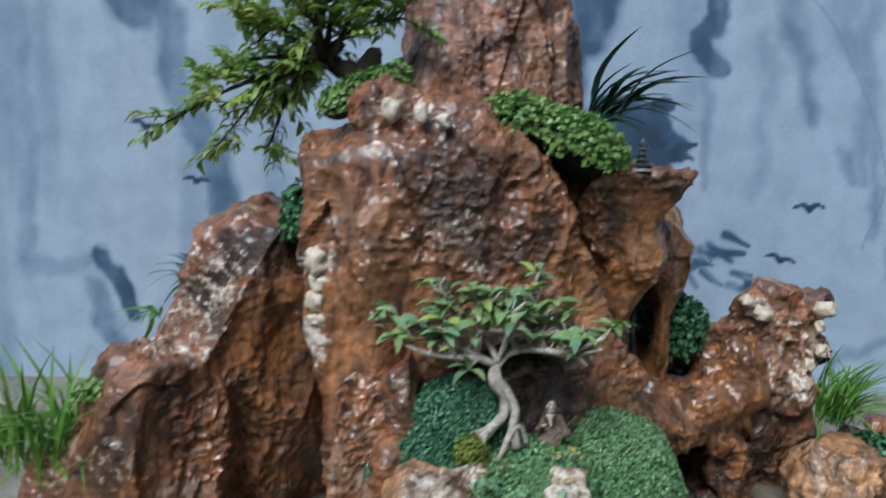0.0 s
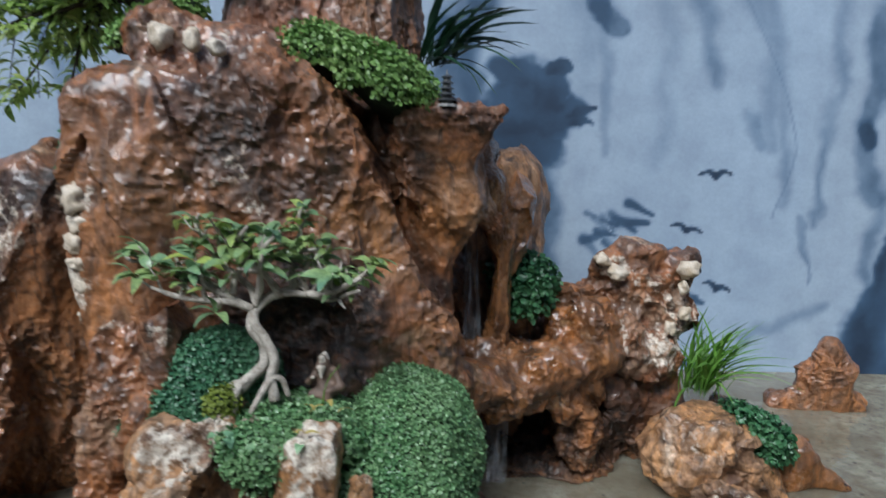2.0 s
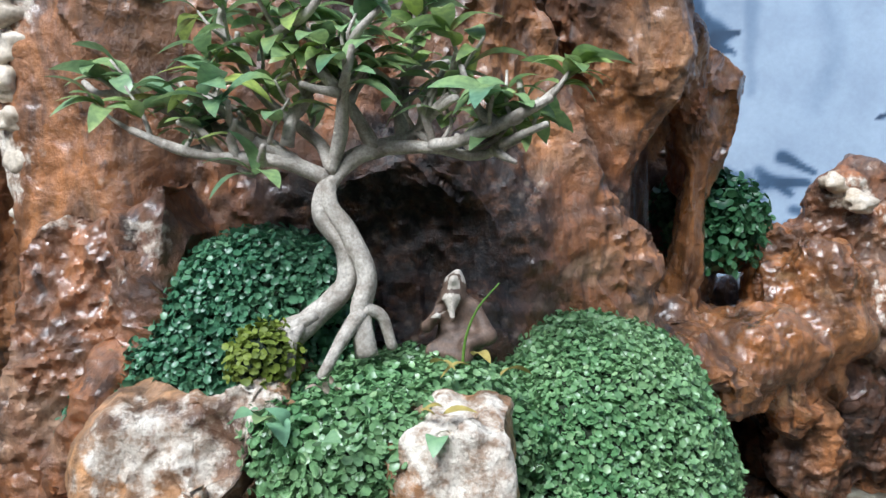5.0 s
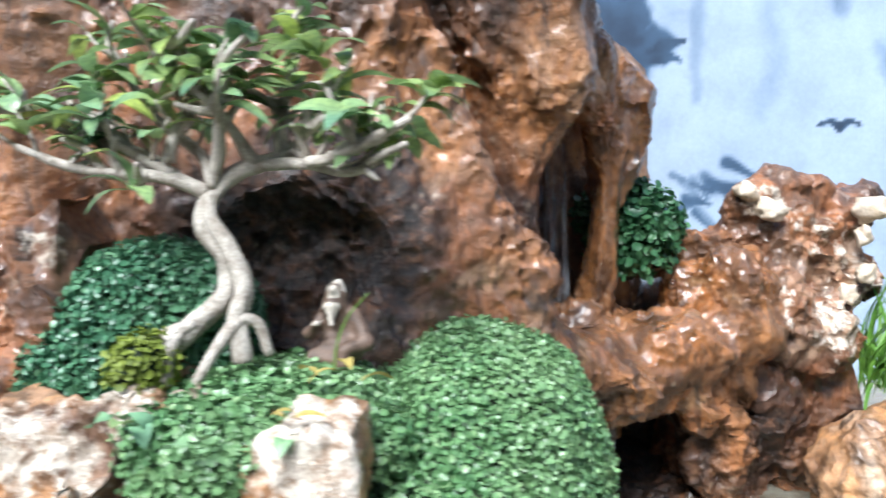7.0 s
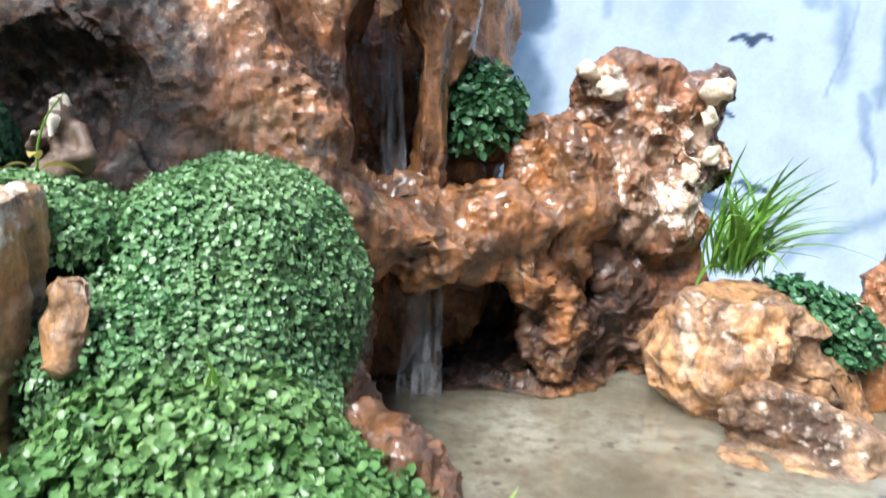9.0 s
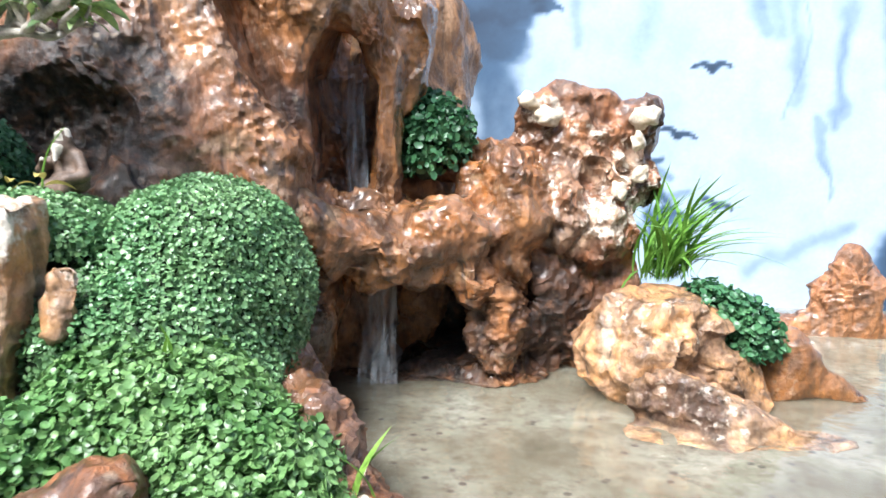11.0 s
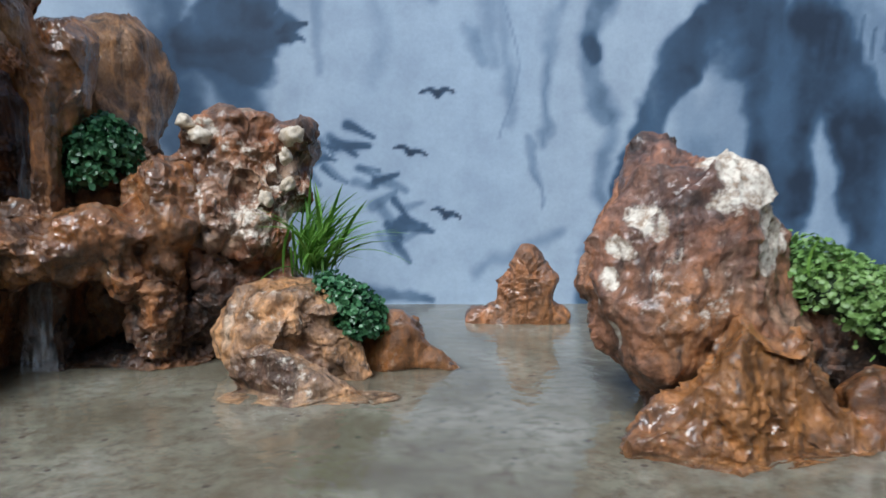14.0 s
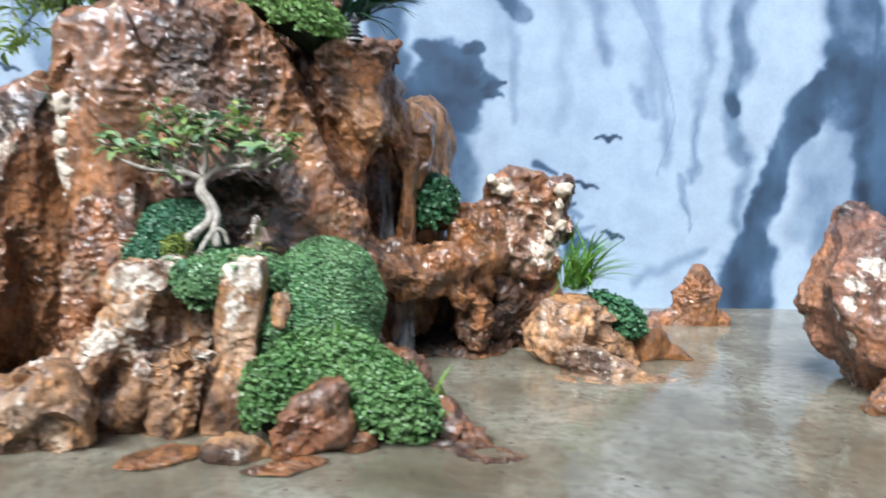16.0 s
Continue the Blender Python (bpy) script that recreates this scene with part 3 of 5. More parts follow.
class Mural:
    """An ink-wash painting on a grid: pale ground, soft strokes and washes."""

    def __init__(self, x0, x1, z0, z1, step):
        self.nx, self.nz = int((x1 - x0) / step) + 1, int((z1 - z0) / step) + 1
        gx, gz = np.meshgrid(np.linspace(x0, x1, self.nx), np.linspace(z0, z1, self.nz), indexing="ij")
        self.p = np.stack((gx.ravel(), gz.ravel()), 1)
        p3 = np.column_stack((self.p, np.zeros(len(self.p))))
        self.p3 = p3
        self.wob = np.stack([fbm(p3, 9, 4, 300 + 20 * i) for i in range(2)], 1)
        self.fine = fbm(p3, 11, 4, 360)
        self.drip = fbm(p3 * (1, 0.12, 1), 16, 3, 380)
        self.ink = np.zeros(len(self.p))

    def stroke(self, pts, w0, w1, dark, soft=0.5, wob=0.03, wet=0.5):
        """A brush stroke along a few points, w0 to w1 wide; soft: share of the width that fades."""
        if wob > 0.015:
            w0, w1, dark, wob = 1.3 * w0, 1.3 * w1, min(0.95, 1.18 * dark), 1.3 * wob
        c = spline([(x, z, 0) for x, z in pts], 8)[:, :2]
        q = self.p + wob * self.wob
        best, rad = np.full(len(q), 9.0), np.full(len(q), 1.0)
        n = len(c) - 1
        for i in range(n):
            a, b = c[i], c[i + 1]
            v = b - a
            h = np.clip(((q - a) @ v) / (v @ v + 1e-12), 0, 1)
            d = np.linalg.norm(q - a - h[:, None] * v, axis=1)
            w = w0 + (w1 - w0) * (i + h) / n
            s = d / w
            best = np.minimum(best, s)
        m = np.clip((1 - best) / max(soft, 1e-3), 0, 1)
        m = m * m * (3 - 2 * m)
        m = m * (1 - wet * np.clip(0.5 + 0.9 * self.fine + 0.5 * self.drip, 0, 1) * 0.8)
        self.ink = np.maximum(self.ink, dark * m) * 0.6 + 0.4 * (1 - (1 - self.ink) * (1 - dark * m))
        return self

    def wing(self, x, z, s, turn=0.0, dark=0.85):
        """A plain double-curved brush mark."""
        c, n = math.cos(turn), math.sin(turn)
        for a in (-1, 1):
            pts = [(x + s * (u * a * c - h * n), z + s * (u * a * n + h * c)) for u, h in ((0, -0.12), (0.3, 0.12), (0.65, 0.14), (1, 0.02))]
            self.stroke(pts, 0.012, 0.005, dark, 0.5, 0.004, 0.1)
        return self

    def build(self, name, y, back):
        n3 = self.p3
        base = np.array((0.302, 0.380, 0.470))[None] * (1 + 0.05 * fbm(n3, 3, 3, 401) + 0.05 * self.drip)[:, None]
        warm = np.clip(0.35 + 1.1 * fbm(n3 * (1, 0.2, 1), 3.5, 3, 420), 0, 1)[:, None] * 0.30
        base = base * (1 - warm) + np.array((0.335, 0.375, 0.41)) * warm
        wash = np.clip(fbm(n3 * (1, 0.16, 1), 6, 4, 440) * 1.3 - 0.12, 0, 1) * 0.45
        ink = np.clip(np.maximum(self.ink, wash), 0, 1)[:, None]
        mid, deep = np.array((0.062, 0.125, 0.215)), np.array((0.007, 0.019, 0.042))
        col = base * (1 - np.clip(ink * 1.7, 0, 1)) + mid * np.clip(ink * 1.7, 0, 1)
        k = np.clip(ink * 1.6 - 0.5, 0, 1)
        col = col * (1 - k) + deep * k
        v = np.column_stack((self.p[:, 0], np.full(len(self.p), y), self.p[:, 1]))
        i = np.arange(self.nx - 1)[:, None] * self.nz + np.arange(self.nz - 1)[None]
        f = np.stack((i, i + self.nz, i + self.nz + 1, i + 1), -1).reshape(-1, 4)
        me = mesh_of(name, v, f)
        at = me.attributes.new("paint", "FLOAT_COLOR", "POINT")
        at.data.foreach_set("color", np.column_stack((np.clip(col, 0, 1), np.ones(len(col)))).astype(np.float32).ravel())
        return me


def mural_material():
    mat, nt, b = nodes_of("ink_wash_paint_on_plaster")
    at = nt.nodes.new("ShaderNodeAttribute")
    at.attribute_name = "paint"
    pos = nt.nodes.new("ShaderNodeNewGeometry").outputs["Position"]
    n = noise_node(nt, pos, 90, 6, 0.65).outputs["Fac"]
    n2 = noise_node(nt, pos, 12, 5, 0.6).outputs["Fac"]
    col = mix(nt, 1.0, at.outputs["Color"], ramp(nt, n, [(0.3, grey(0.95)), (0.6, grey(1.02))]), "MULTIPLY")
    col = mix(nt, 1.0, col, ramp(nt, n2, [(0.35, (0.86, 0.87, 0.9)), (0.65, grey(1.05))]), "MULTIPLY")
    nt.links.new(col, b.inputs["Base Color"])
    b.inputs["Roughness"].default_value = 0.75
    bump(nt, b, [(n, 0.25, 0.001), (n2, 0.2, 0.003)])
    return mat


mu = Mural(-1.7, 2.8, -0.03, 1.5, 0.006)
# far dark mountain at the bonsai's side
mu.stroke([(0.36, 1.30), (0.33, 1.0), (0.30, 0.8), (0.36, 0.55), (0.37, 0.3)], 0.07, 0.06, 0.42, 0.7)
mu.stroke([(0.42, 0.79), (0.50, 0.775), (0.57, 0.75)], 0.045, 0.05, 0.62, 0.5, 0.05)
mu.stroke([(0.40, 0.70), (0.50, 0.70), (0.59, 0.69)], 0.06, 0.06, 0.66, 0.45, 0.05)
mu.stroke([(0.42, 0.64), (0.53, 0.63)], 0.06, 0.055, 0.6, 0.5, 0.05)
mu.stroke([(0.47, 0.60), (0.53, 0.45), (0.54, 0.2)], 0.075, 0.05, 0.5, 0.6)
mu.stroke([(0.38, 0.62), (0.42, 0.4)], 0.05, 0.04, 0.4, 0.8)
mu.stroke([(0.55, 0.80), (0.60, 0.81)], 0.022, 0.015, 0.75, 0.5)
mu.stroke([(0.63, 0.69), (0.68, 0.70)], 0.018, 0.008, 0.75, 0.5)
mu.stroke([(0.63, 0.66), (0.67, 0.655)], 0.016, 0.008, 0.7, 0.5)
mu.stroke([(0.40, 1.3), (0.40, 1.12), (0.38, 1.0)], 0.12, 0.07, 0.6, 0.6)
# hanging washes in the middle
mu.stroke([(0.69, 1.3), (0.73, 1.08), (0.69, 0.99), (0.73, 0.90)], 0.05, 0.03, 0.62, 0.5)
mu.stroke([(0.70, 0.96), (0.72, 0.6)], 0.03, 0.02, 0.25, 0.9)
mu.stroke([(1.0, 1.3), (0.93, 1.05), (0.97, 0.92), (1.0, 0.78)], 0.05, 0.03, 0.32, 0.9)
mu.stroke([(1.04, 1.25), (1.08, 1.0), (1.12, 0.88)], 0.06, 0.03, 0.26, 1.0)
mu.stroke([(1.16, 0.80), (1.20, 0.66), (1.19, 0.45)], 0.035, 0.02, 0.28, 1.0)
mu.stroke([(1.10, 0.70), (1.13, 0.62)], 0.03, 0.02, 0.3, 0.8)
mu.stroke([(1.33, 1.2), (1.31, 0.9), (1.30, 0.72), (1.285, 0.40)], 0.035, 0.018, 0.34, 1.0)
mu.stroke([(0.83, 1.19), (1.0, 1.08), (1.12, 0.88), (1.22, 0.63), (1.17, 0.42)], 0.006, 0.005, 0.28, 0.8, 0.006, 0.2)
mu.stroke([(1.25, 0.42), (1.29, 0.26)], 0.016, 0.006, 0.3, 0.8)
mu.stroke([(0.86, 1.0), (0.87, 0.55)], 0.05, 0.03, 0.16, 1.0)
# leafy brush marks beside the waterside stone
leaf_rng = np.random.RandomState(77)
for i in range(30):
    x, z = (0.68 + 0.20 * leaf_rng.rand(), 0.29 + 0.15 * leaf_rng.rand()) if i % 2 else (0.82 + 0.14 * leaf_rng.rand(), 0.12 + 0.20 * leaf_rng.rand())
    a, s = leaf_rng.uniform(-1.0, 0.7), leaf_rng.uniform(0.7, 1.5)
    mu.stroke([(x - 0.03 * s * math.cos(a), z - 0.03 * s * math.sin(a)), (x + 0.03 * s * math.cos(a), z + 0.03 * s * math.sin(a))], 0.019 * s, 0.009 * s, leaf_rng.uniform(0.4, 0.75), 0.7, 0.014)
mu.stroke([(0.85, 0.03), (0.93, 0.035), (1.0, 0.02)], 0.028, 0.01, 0.5, 0.7)
mu.stroke([(1.10, 0.07), (1.20, 0.13), (1.34, 0.20)], 0.02, 0.025, 0.3, 1.0)
# the great mountain
mu.stroke([(1.44, 1.2), (1.42, 0.9), (1.40, 0.66), (1.43, 0.48)], 0.05, 0.04, 0.45, 0.7)
mu.stroke([(1.40, 0.66), (1.42, 0.62)], 0.035, 0.025, 0.72, 0.6)
mu.stroke([(1.45, 0.5), (1.44, 0.32), (1.44, 0.15)], 0.035, 0.02, 0.35, 0.9)
mu.stroke([(1.76, 0.78), (1.68, 0.66), (1.57, 0.52), (1.52, 0.35), (1.49, 0.18), (1.44, 0.06), (1.44, -0.02)], 0.045, 0.045, 0.72, 0.45)
mu.stroke([(1.49, 0.16), (1.47, 0.0)], 0.075, 0.085, 0.72, 0.35)
mu.stroke([(1.80, 1.2), (1.77, 0.95), (1.80, 0.75), (1.78, 0.66)], 0.10, 0.09, 0.66, 0.5)
mu.stroke([(1.96, 0.66), (1.90, 0.50), (1.88, 0.36), (1.90, 0.26)], 0.12, 0.08, 0.82, 0.5)
mu.stroke([(2.0, 0.62), (2.10, 0.48), (2.12, 0.25), (2.16, 0.05)], 0.09, 0.08, 0.84, 0.45)
mu.stroke([(1.78, 0.6), (1.72, 0.4), (1.70, 0.2)], 0.10, 0.07, 0.36, 0.9)
mu.stroke([(1.62, 0.56), (1.66, 0.4), (1.62, 0.25)], 0.06, 0.05, 0.3, 0.9)
mu.stroke([(1.95, 0.9), (2.05, 0.75), (2.2, 0.65)], 0.10, 0.10, 0.4, 0.9)
mu.stroke([(0.30, 0.9), (0.34, 0.62)], 0.07, 0.05, 0.5, 0.6)
mu.stroke([(2.3, 0.9), (2.35, 0.5), (2.3, 0.1)], 0.12, 0.12, 0.5, 0.8)
for i in range(9):
    x = 1.98 + 0.034 * i
    mu.stroke([(x, 0.60 + 0.02 * (i % 3)), (x + 0.006, 0.69 + 0.035 * ((i * 5) % 4) / 3)], 0.012, 0.006, 0.62, 0.6, 0.01)
for i in range(6):
    mu.stroke([(1.84 + 0.035 * i, 0.64), (1.85 + 0.035 * i, 0.95 - 0.03 * (i % 3))], 0.013, 0.01, 0.45, 0.8, 0.015)
mu.stroke([(1.14, 1.1), (1.14, 0.78), (1.16, 0.62)], 0.04, 0.03, 0.26, 0.9)
# behind the bush and the old slab
mu.stroke([(-0.96, 1.3), (-0.92, 1.08), (-0.80, 1.06), (-0.77, 0.85), (-0.66, 0.62), (-0.64, 0.46)], 0.055, 0.05, 0.45, 0.6)
mu.stroke([(-1.22, 1.2), (-1.20, 0.8), (-1.23, 0.45), (-1.22, 0.34)], 0.05, 0.035, 0.28, 0.8)
mu.stroke([(-1.22, 0.33), (-1.12, 0.32), (-1.02, 0.36)], 0.045, 0.025, 0.28, 0.8)
mu.stroke([(-1.0, 0.37), (-0.94, 0.28), (-0.91, 0.19)], 0.03, 0.035, 0.72, 0.6)
mu.stroke([(-1.03, 0.26), (-1.0, 0.16), (-0.95, 0.1)], 0.045, 0.03, 0.42, 0.8)
mu.stroke([(-1.5, 1.1), (-1.45, 0.3)], 0.08, 0.05, 0.35, 0.8)
mu.stroke([(-0.45, 1.25), (-0.46, 1.05)], 0.05, 0.02, 0.35, 0.8)
mu.stroke([(2.45, 0.4), (2.6, 0.2)], 0.1, 0.1, 0.4, 0.8)
for x, z, s, a in ((1.014, 0.535, 0.042, 0.0), (0.945, 0.385, 0.042, -0.25), (1.035, 0.228, 0.038, -0.3), (-0.86, 0.735, 0.04, -0.25), (-0.72, 0.585, 0.036, -0.1)):
    mu.wing(x, z, s, a)
M_MURAL = mural_material()
M_WALL = plain_material("pale_blue_plaster", (0.52, 0.57, 0.62), (0.62, 0.67, 0.72), 6, 0.8, 0.002)
slab("wall_north", (-3.0, 2.024, -0.13), (3.6, 2.16, 1.9), M_WALL, "pale blue plastered wall behind the basin", "wall")
thing_mesh("wall_painting", mu.build("wall_painting", 2.02, 0.004), M_MURAL, (0, 0, 0), "blue-grey ink wash landscape painted on the plaster wall", "painting", "structure")

# ---- stones ----
f = Form(11, 0.004, 0.012, 0.003, 0.010, 0.001, 0.006, 0.4, True)
f.plate([(-0.205, 0.665), (-0.11, 0.695), (-0.06, 0.74), (-0.015, 0.77), (0.03, 0.745), (0.08, 0.70), (0.155, 0.665), (0.195, 0.62), (0.25, 0.50), (0.275, 0.42), (0.335, 0.31),
         (0.33, -0.05), (-0.14, -0.05), (-0.16, 0.30), (-0.19, 0.39), (-0.197, 0.52)], 1.34,
        [(0.0, 0.45, 1.047, 0.06, 0.08), (0.15, 0.45, 1.056, 0.55, 0.12), (0.0, 0.675, 1.067, -0.05, 0.95), (-0.175, 0.5, 1.05, -1.0, 0.0)])
f.chunk((-0.05, 1.17, 0.69), (0.115, 0.075, 0.075), (-10, 14, 5), 4, 5)
f.chunk((-0.15, 1.19, 0.64), (0.07, 0.10, 0.08), (0, -10, 0), 4, 4)
f.chunk((0.21, 1.22, 0.17), (0.13, 0.11, 0.22), (0, -8, 0), 4, 5)
f.chunk((0.14, 1.44, 0.26), (0.26, 0.10, 0.36), (0, 0, 0), 4, 4)
f.chunk((0.20, 1.32, 0.52), (0.08, 0.08, 0.13), (0, 0, 0), 4, 4)
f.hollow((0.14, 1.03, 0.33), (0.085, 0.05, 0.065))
f.hollow((0.02, 1.02, 0.12), (0.10, 0.08, 0.12))
# the last two dark spots blacken the wall of the hollow
main = rock("slab_rock", f, 0.0062, (0.03, 1.2, -0.03), M_ROCK, "tall wet red-brown rock slab with cream quartz along one edge", white=[(-0.175, 1.05, 0.50, 0.05, 0.8), (-0.18, 1.04, 0.40, 0.05, 0.7),
            (-0.05, 1.10, 0.74, 0.06, 0.3), (0.0, 1.09, 0.72, 0.04, 0.4), (0.03, 1.05, 0.55, 0.06, 0.42), (0.05, 1.05, 0.49, 0.03, 0.6)],
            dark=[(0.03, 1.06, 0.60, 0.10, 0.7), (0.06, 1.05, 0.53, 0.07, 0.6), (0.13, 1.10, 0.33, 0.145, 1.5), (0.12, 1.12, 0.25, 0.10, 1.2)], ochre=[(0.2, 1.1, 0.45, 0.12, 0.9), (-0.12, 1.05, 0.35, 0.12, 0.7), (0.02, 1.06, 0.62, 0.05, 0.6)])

f = Form(23, 0.006, 0.013, 0.003, 0.014, 0.002, 0.008, 0.45, True)
f.plate([(-0.10, 0.60), (-0.094, 0.85), (-0.085, 0.96), (-0.05, 1.12), (0.03, 1.22), (0.12, 1.20), (0.20, 1.01), (0.252, 0.90), (0.266, 0.75), (0.24, 0.60)], 1.50,
        [(0.08, 0.75, 1.29, 0.08, 0.18), (-0.05, 0.75, 1.30, -1.2, 0.1), (0.21, 0.75, 1.31, 0.8, 0.1)], 0.02)
f.chunk((0.17, 1.38, 0.76), (0.09, 0.09, 0.14), (0, 8, 0), 3, 6)
rock("peak_rock", f, 0.0065, (0.08, 1.4, 0.5), M_PEAK, "upright red-brown peak rock standing on the rockery", white=[(0.22, 1.29, 0.86, 0.06, 0.5), (0.05, 1.29, 0.9, 0.1, 0.25)], dark=[(-0.08, 1.32, 0.85, 0.08, 0.7)])

f = Form(37, 0.006, 0.013, 0.003, 0.010, 0.002, 0.007, 0.45, True)
f.plate([(-0.235, 0.555), (-0.31, 0.575), (-0.355, 0.545), (-0.425, 0.485), (-0.475, 0.37), (-0.50, 0.24), (-0.50, -0.05), (-0.20, -0.05), (-0.215, 0.40)], 1.40,
        [(-0.33, 0.42, 1.115, -0.5, 0.32), (-0.33, 0.42, 1.115, 0.60, -0.34)], 0.014)
f.chunk((-0.485, 1.12, 0.14), (0.14, 0.11, 0.215), (0, 12, 0), 3.4, 5, 0.15)
f.chunk((-0.60, 1.15, 0.06), (0.12, 0.12, 0.14), (0, 0, 0), 2.6, 5)
rock("leaning_rock", f, 0.0062, (-0.42, 1.2, -0.03), M_ROCK, "leaning red-brown rock with a grey weathered face", white=[(-0.36, 1.14, 0.48, 0.10, 0.42), (-0.42, 1.13, 0.38, 0.12, 0.45), (-0.48, 1.0, 0.2, 0.1, 0.35)],
     dark=[(-0.27, 1.15, 0.52, 0.07, 0.8), (-0.38, 1.13, 0.42, 0.06, 0.5), (-0.5, 1.02, 0.2, 0.07, 0.4)])

f = Form(41, 0.005, 0.011, 0.003, 0.010, 0.0, 0.008, 0.5, True)
f.plate([(0.228, 0.60), (0.248, 0.648), (0.402, 0.652), (0.378, 0.60), (0.352, 0.555), (0.36, 0.47), (0.33, 0.40), (0.29, 0.43), (0.262, 0.52)], 1.33,
        [(0.31, 0.62, 1.145, 0.10, -0.30), (0.31, 0.645, 1.15, 0.0, 2.5), (0.25, 0.6, 1.15, -0.7, 0.0)], 0.006)
f.chunk((0.305, 1.235, 0.545), (0.062, 0.07, 0.09), (0, -14, 0), 4, 5)
f.chunk((0.285, 1.29, 0.44), (0.042, 0.07, 0.17), (0, -6, 0), 4, 5)
f.limb((0.25, 1.18, 0.60), (0.30, 1.23, 0.42), 0.024, 0.03)
f.limb((0.30, 1.23, 0.46), (0.315, 1.25, 0.30), 0.03, 0.026)
f.limb((0.345, 1.23, 0.56), (0.385, 1.27, 0.47), 0.03, 0.034)
f.chunk((0.35, 1.32, 0.56), (0.07, 0.07, 0.07), (0, 0, 0), 3, 5)
f.chunk((0.24, 1.30, 0.56), (0.06, 0.08, 0.10), (0, 0, 0), 4, 3)
rock("ledge_rock", f, 0.0056, (0.31, 1.25, 0.3), M_ROCK, "overhanging brown ledge rock with a pointed flat top", ochre=[(0.33, 1.18, 0.5, 0.12, 0.8)], dark=[(0.27, 1.16, 0.55, 0.05, 0.6)])

f = Form(43, 0.006, 0.008, 0.003, 0.012, 0.0, 0.006, 0.3, True)
f.chunk((0.412, 1.315, 0.33), (0.022, 0.026, 0.14), (4, 3, 15), 4, 3)
f.limb((0.405, 1.30, 0.43), (0.39, 1.275, 0.53), 0.026, 0.04)
f.chunk((0.435, 1.35, 0.46), (0.03, 0.04, 0.10), (0, 10, 0), 3, 4)
f.chunk((0.36, 1.49, 0.28), (0.09, 0.05, 0.30), (0, 0, 0), 4, 4)
rock("pillar_rock", f, 0.005, (0.40, 1.33, -0.03), M_WET, "slender wet orange-brown rock pillar beside the waterfall", spread=0.4)

f = Form(47, 0.012, 0.012, 0.004, 0.02)
f.chunk((0.435, 1.55, 0.47), (0.075, 0.08, 0.11), (0, 12, 0), 2.5, 6)
f.chunk((0.40, 1.52, 0.24), (0.09, 0.08, 0.28), (0, 0, 0), 3, 4)
rock("round_rock", f, 0.006, (0.42, 1.54, -0.03), M_TAN, "smooth tan rock behind the waterfall pillar", spread=0.5)

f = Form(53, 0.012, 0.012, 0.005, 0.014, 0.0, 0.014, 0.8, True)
f.chunk((0.29, 1.18, 0.245), (0.075, 0.045, 0.04), (0, 28, 20), 3, 4)
f.chunk((0.385, 1.235, 0.195), (0.07, 0.05, 0.035), (0, 14, 25), 3, 4)
f.chunk((0.43, 1.26, 0.175), (0.045, 0.04, 0.03), (0, 0, 10), 2.6, 3)
f.chunk((0.50, 1.32, 0.215), (0.075, 0.06, 0.04), (0, -14, 25), 3, 5)
f.chunk((0.57, 1.37, 0.25), (0.07, 0.06, 0.065), (0, -10, 20), 3, 5)
f.chunk((0.39, 1.36, 0.225), (0.11, 0.07, 0.028), (0, 6, 0), 3, 3)
f.chunk((0.42, 1.56, 0.10), (0.22, 0.05, 0.16), (0, 0, 0), 4, 3)
f.chunk((0.30, 1.32, 0.10), (0.045, 0.12, 0.16), (0, 0, 0), 3, 4)
f.chunk((0.55, 1.345, 0.085), (0.036, 0.035, 0.075), (0, -12, 0), 2.6, 6)
f.chunk((0.545, 1.36, 0.17), (0.05, 0.04, 0.06), (0, 0, 0), 2.5, 4)
f.chunk((0.425, 1.34, 0.02), (0.02, 0.025, 0.07), (0, 5, 0), 2.6, 4)
f.chunk((0.465, 1.285, 0.17), (0.03, 0.03, 0.035), (0, 0, 0), 2.5, 4)
f.chunk((0.40, 1.245, 0.165), (0.025, 0.025, 0.035), (0, 0, 0), 2.5, 4)
f.chunk((0.52, 1.31, 0.165), (0.028, 0.03, 0.05), (0, 8, 0), 2.5, 4)
f.chunk((0.33, 1.21, 0.20), (0.045, 0.04, 0.05), (0, 20, 20), 3, 4)
# low sill added over the pale floor, coloured dark below as cave shade
f.chunk((0.48, 1.43, -0.012), (0.15, 0.11, 0.02), (0, 0, 0), 3, 0)
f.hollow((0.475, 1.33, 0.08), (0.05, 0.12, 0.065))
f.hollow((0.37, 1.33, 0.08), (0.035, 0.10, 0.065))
# dark spots put the cave's depth shade into the rock colour
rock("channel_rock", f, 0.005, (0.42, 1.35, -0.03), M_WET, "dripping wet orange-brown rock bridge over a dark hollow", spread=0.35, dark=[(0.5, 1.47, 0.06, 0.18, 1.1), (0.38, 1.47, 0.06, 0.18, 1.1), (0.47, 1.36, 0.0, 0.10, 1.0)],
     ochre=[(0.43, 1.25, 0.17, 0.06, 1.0)])

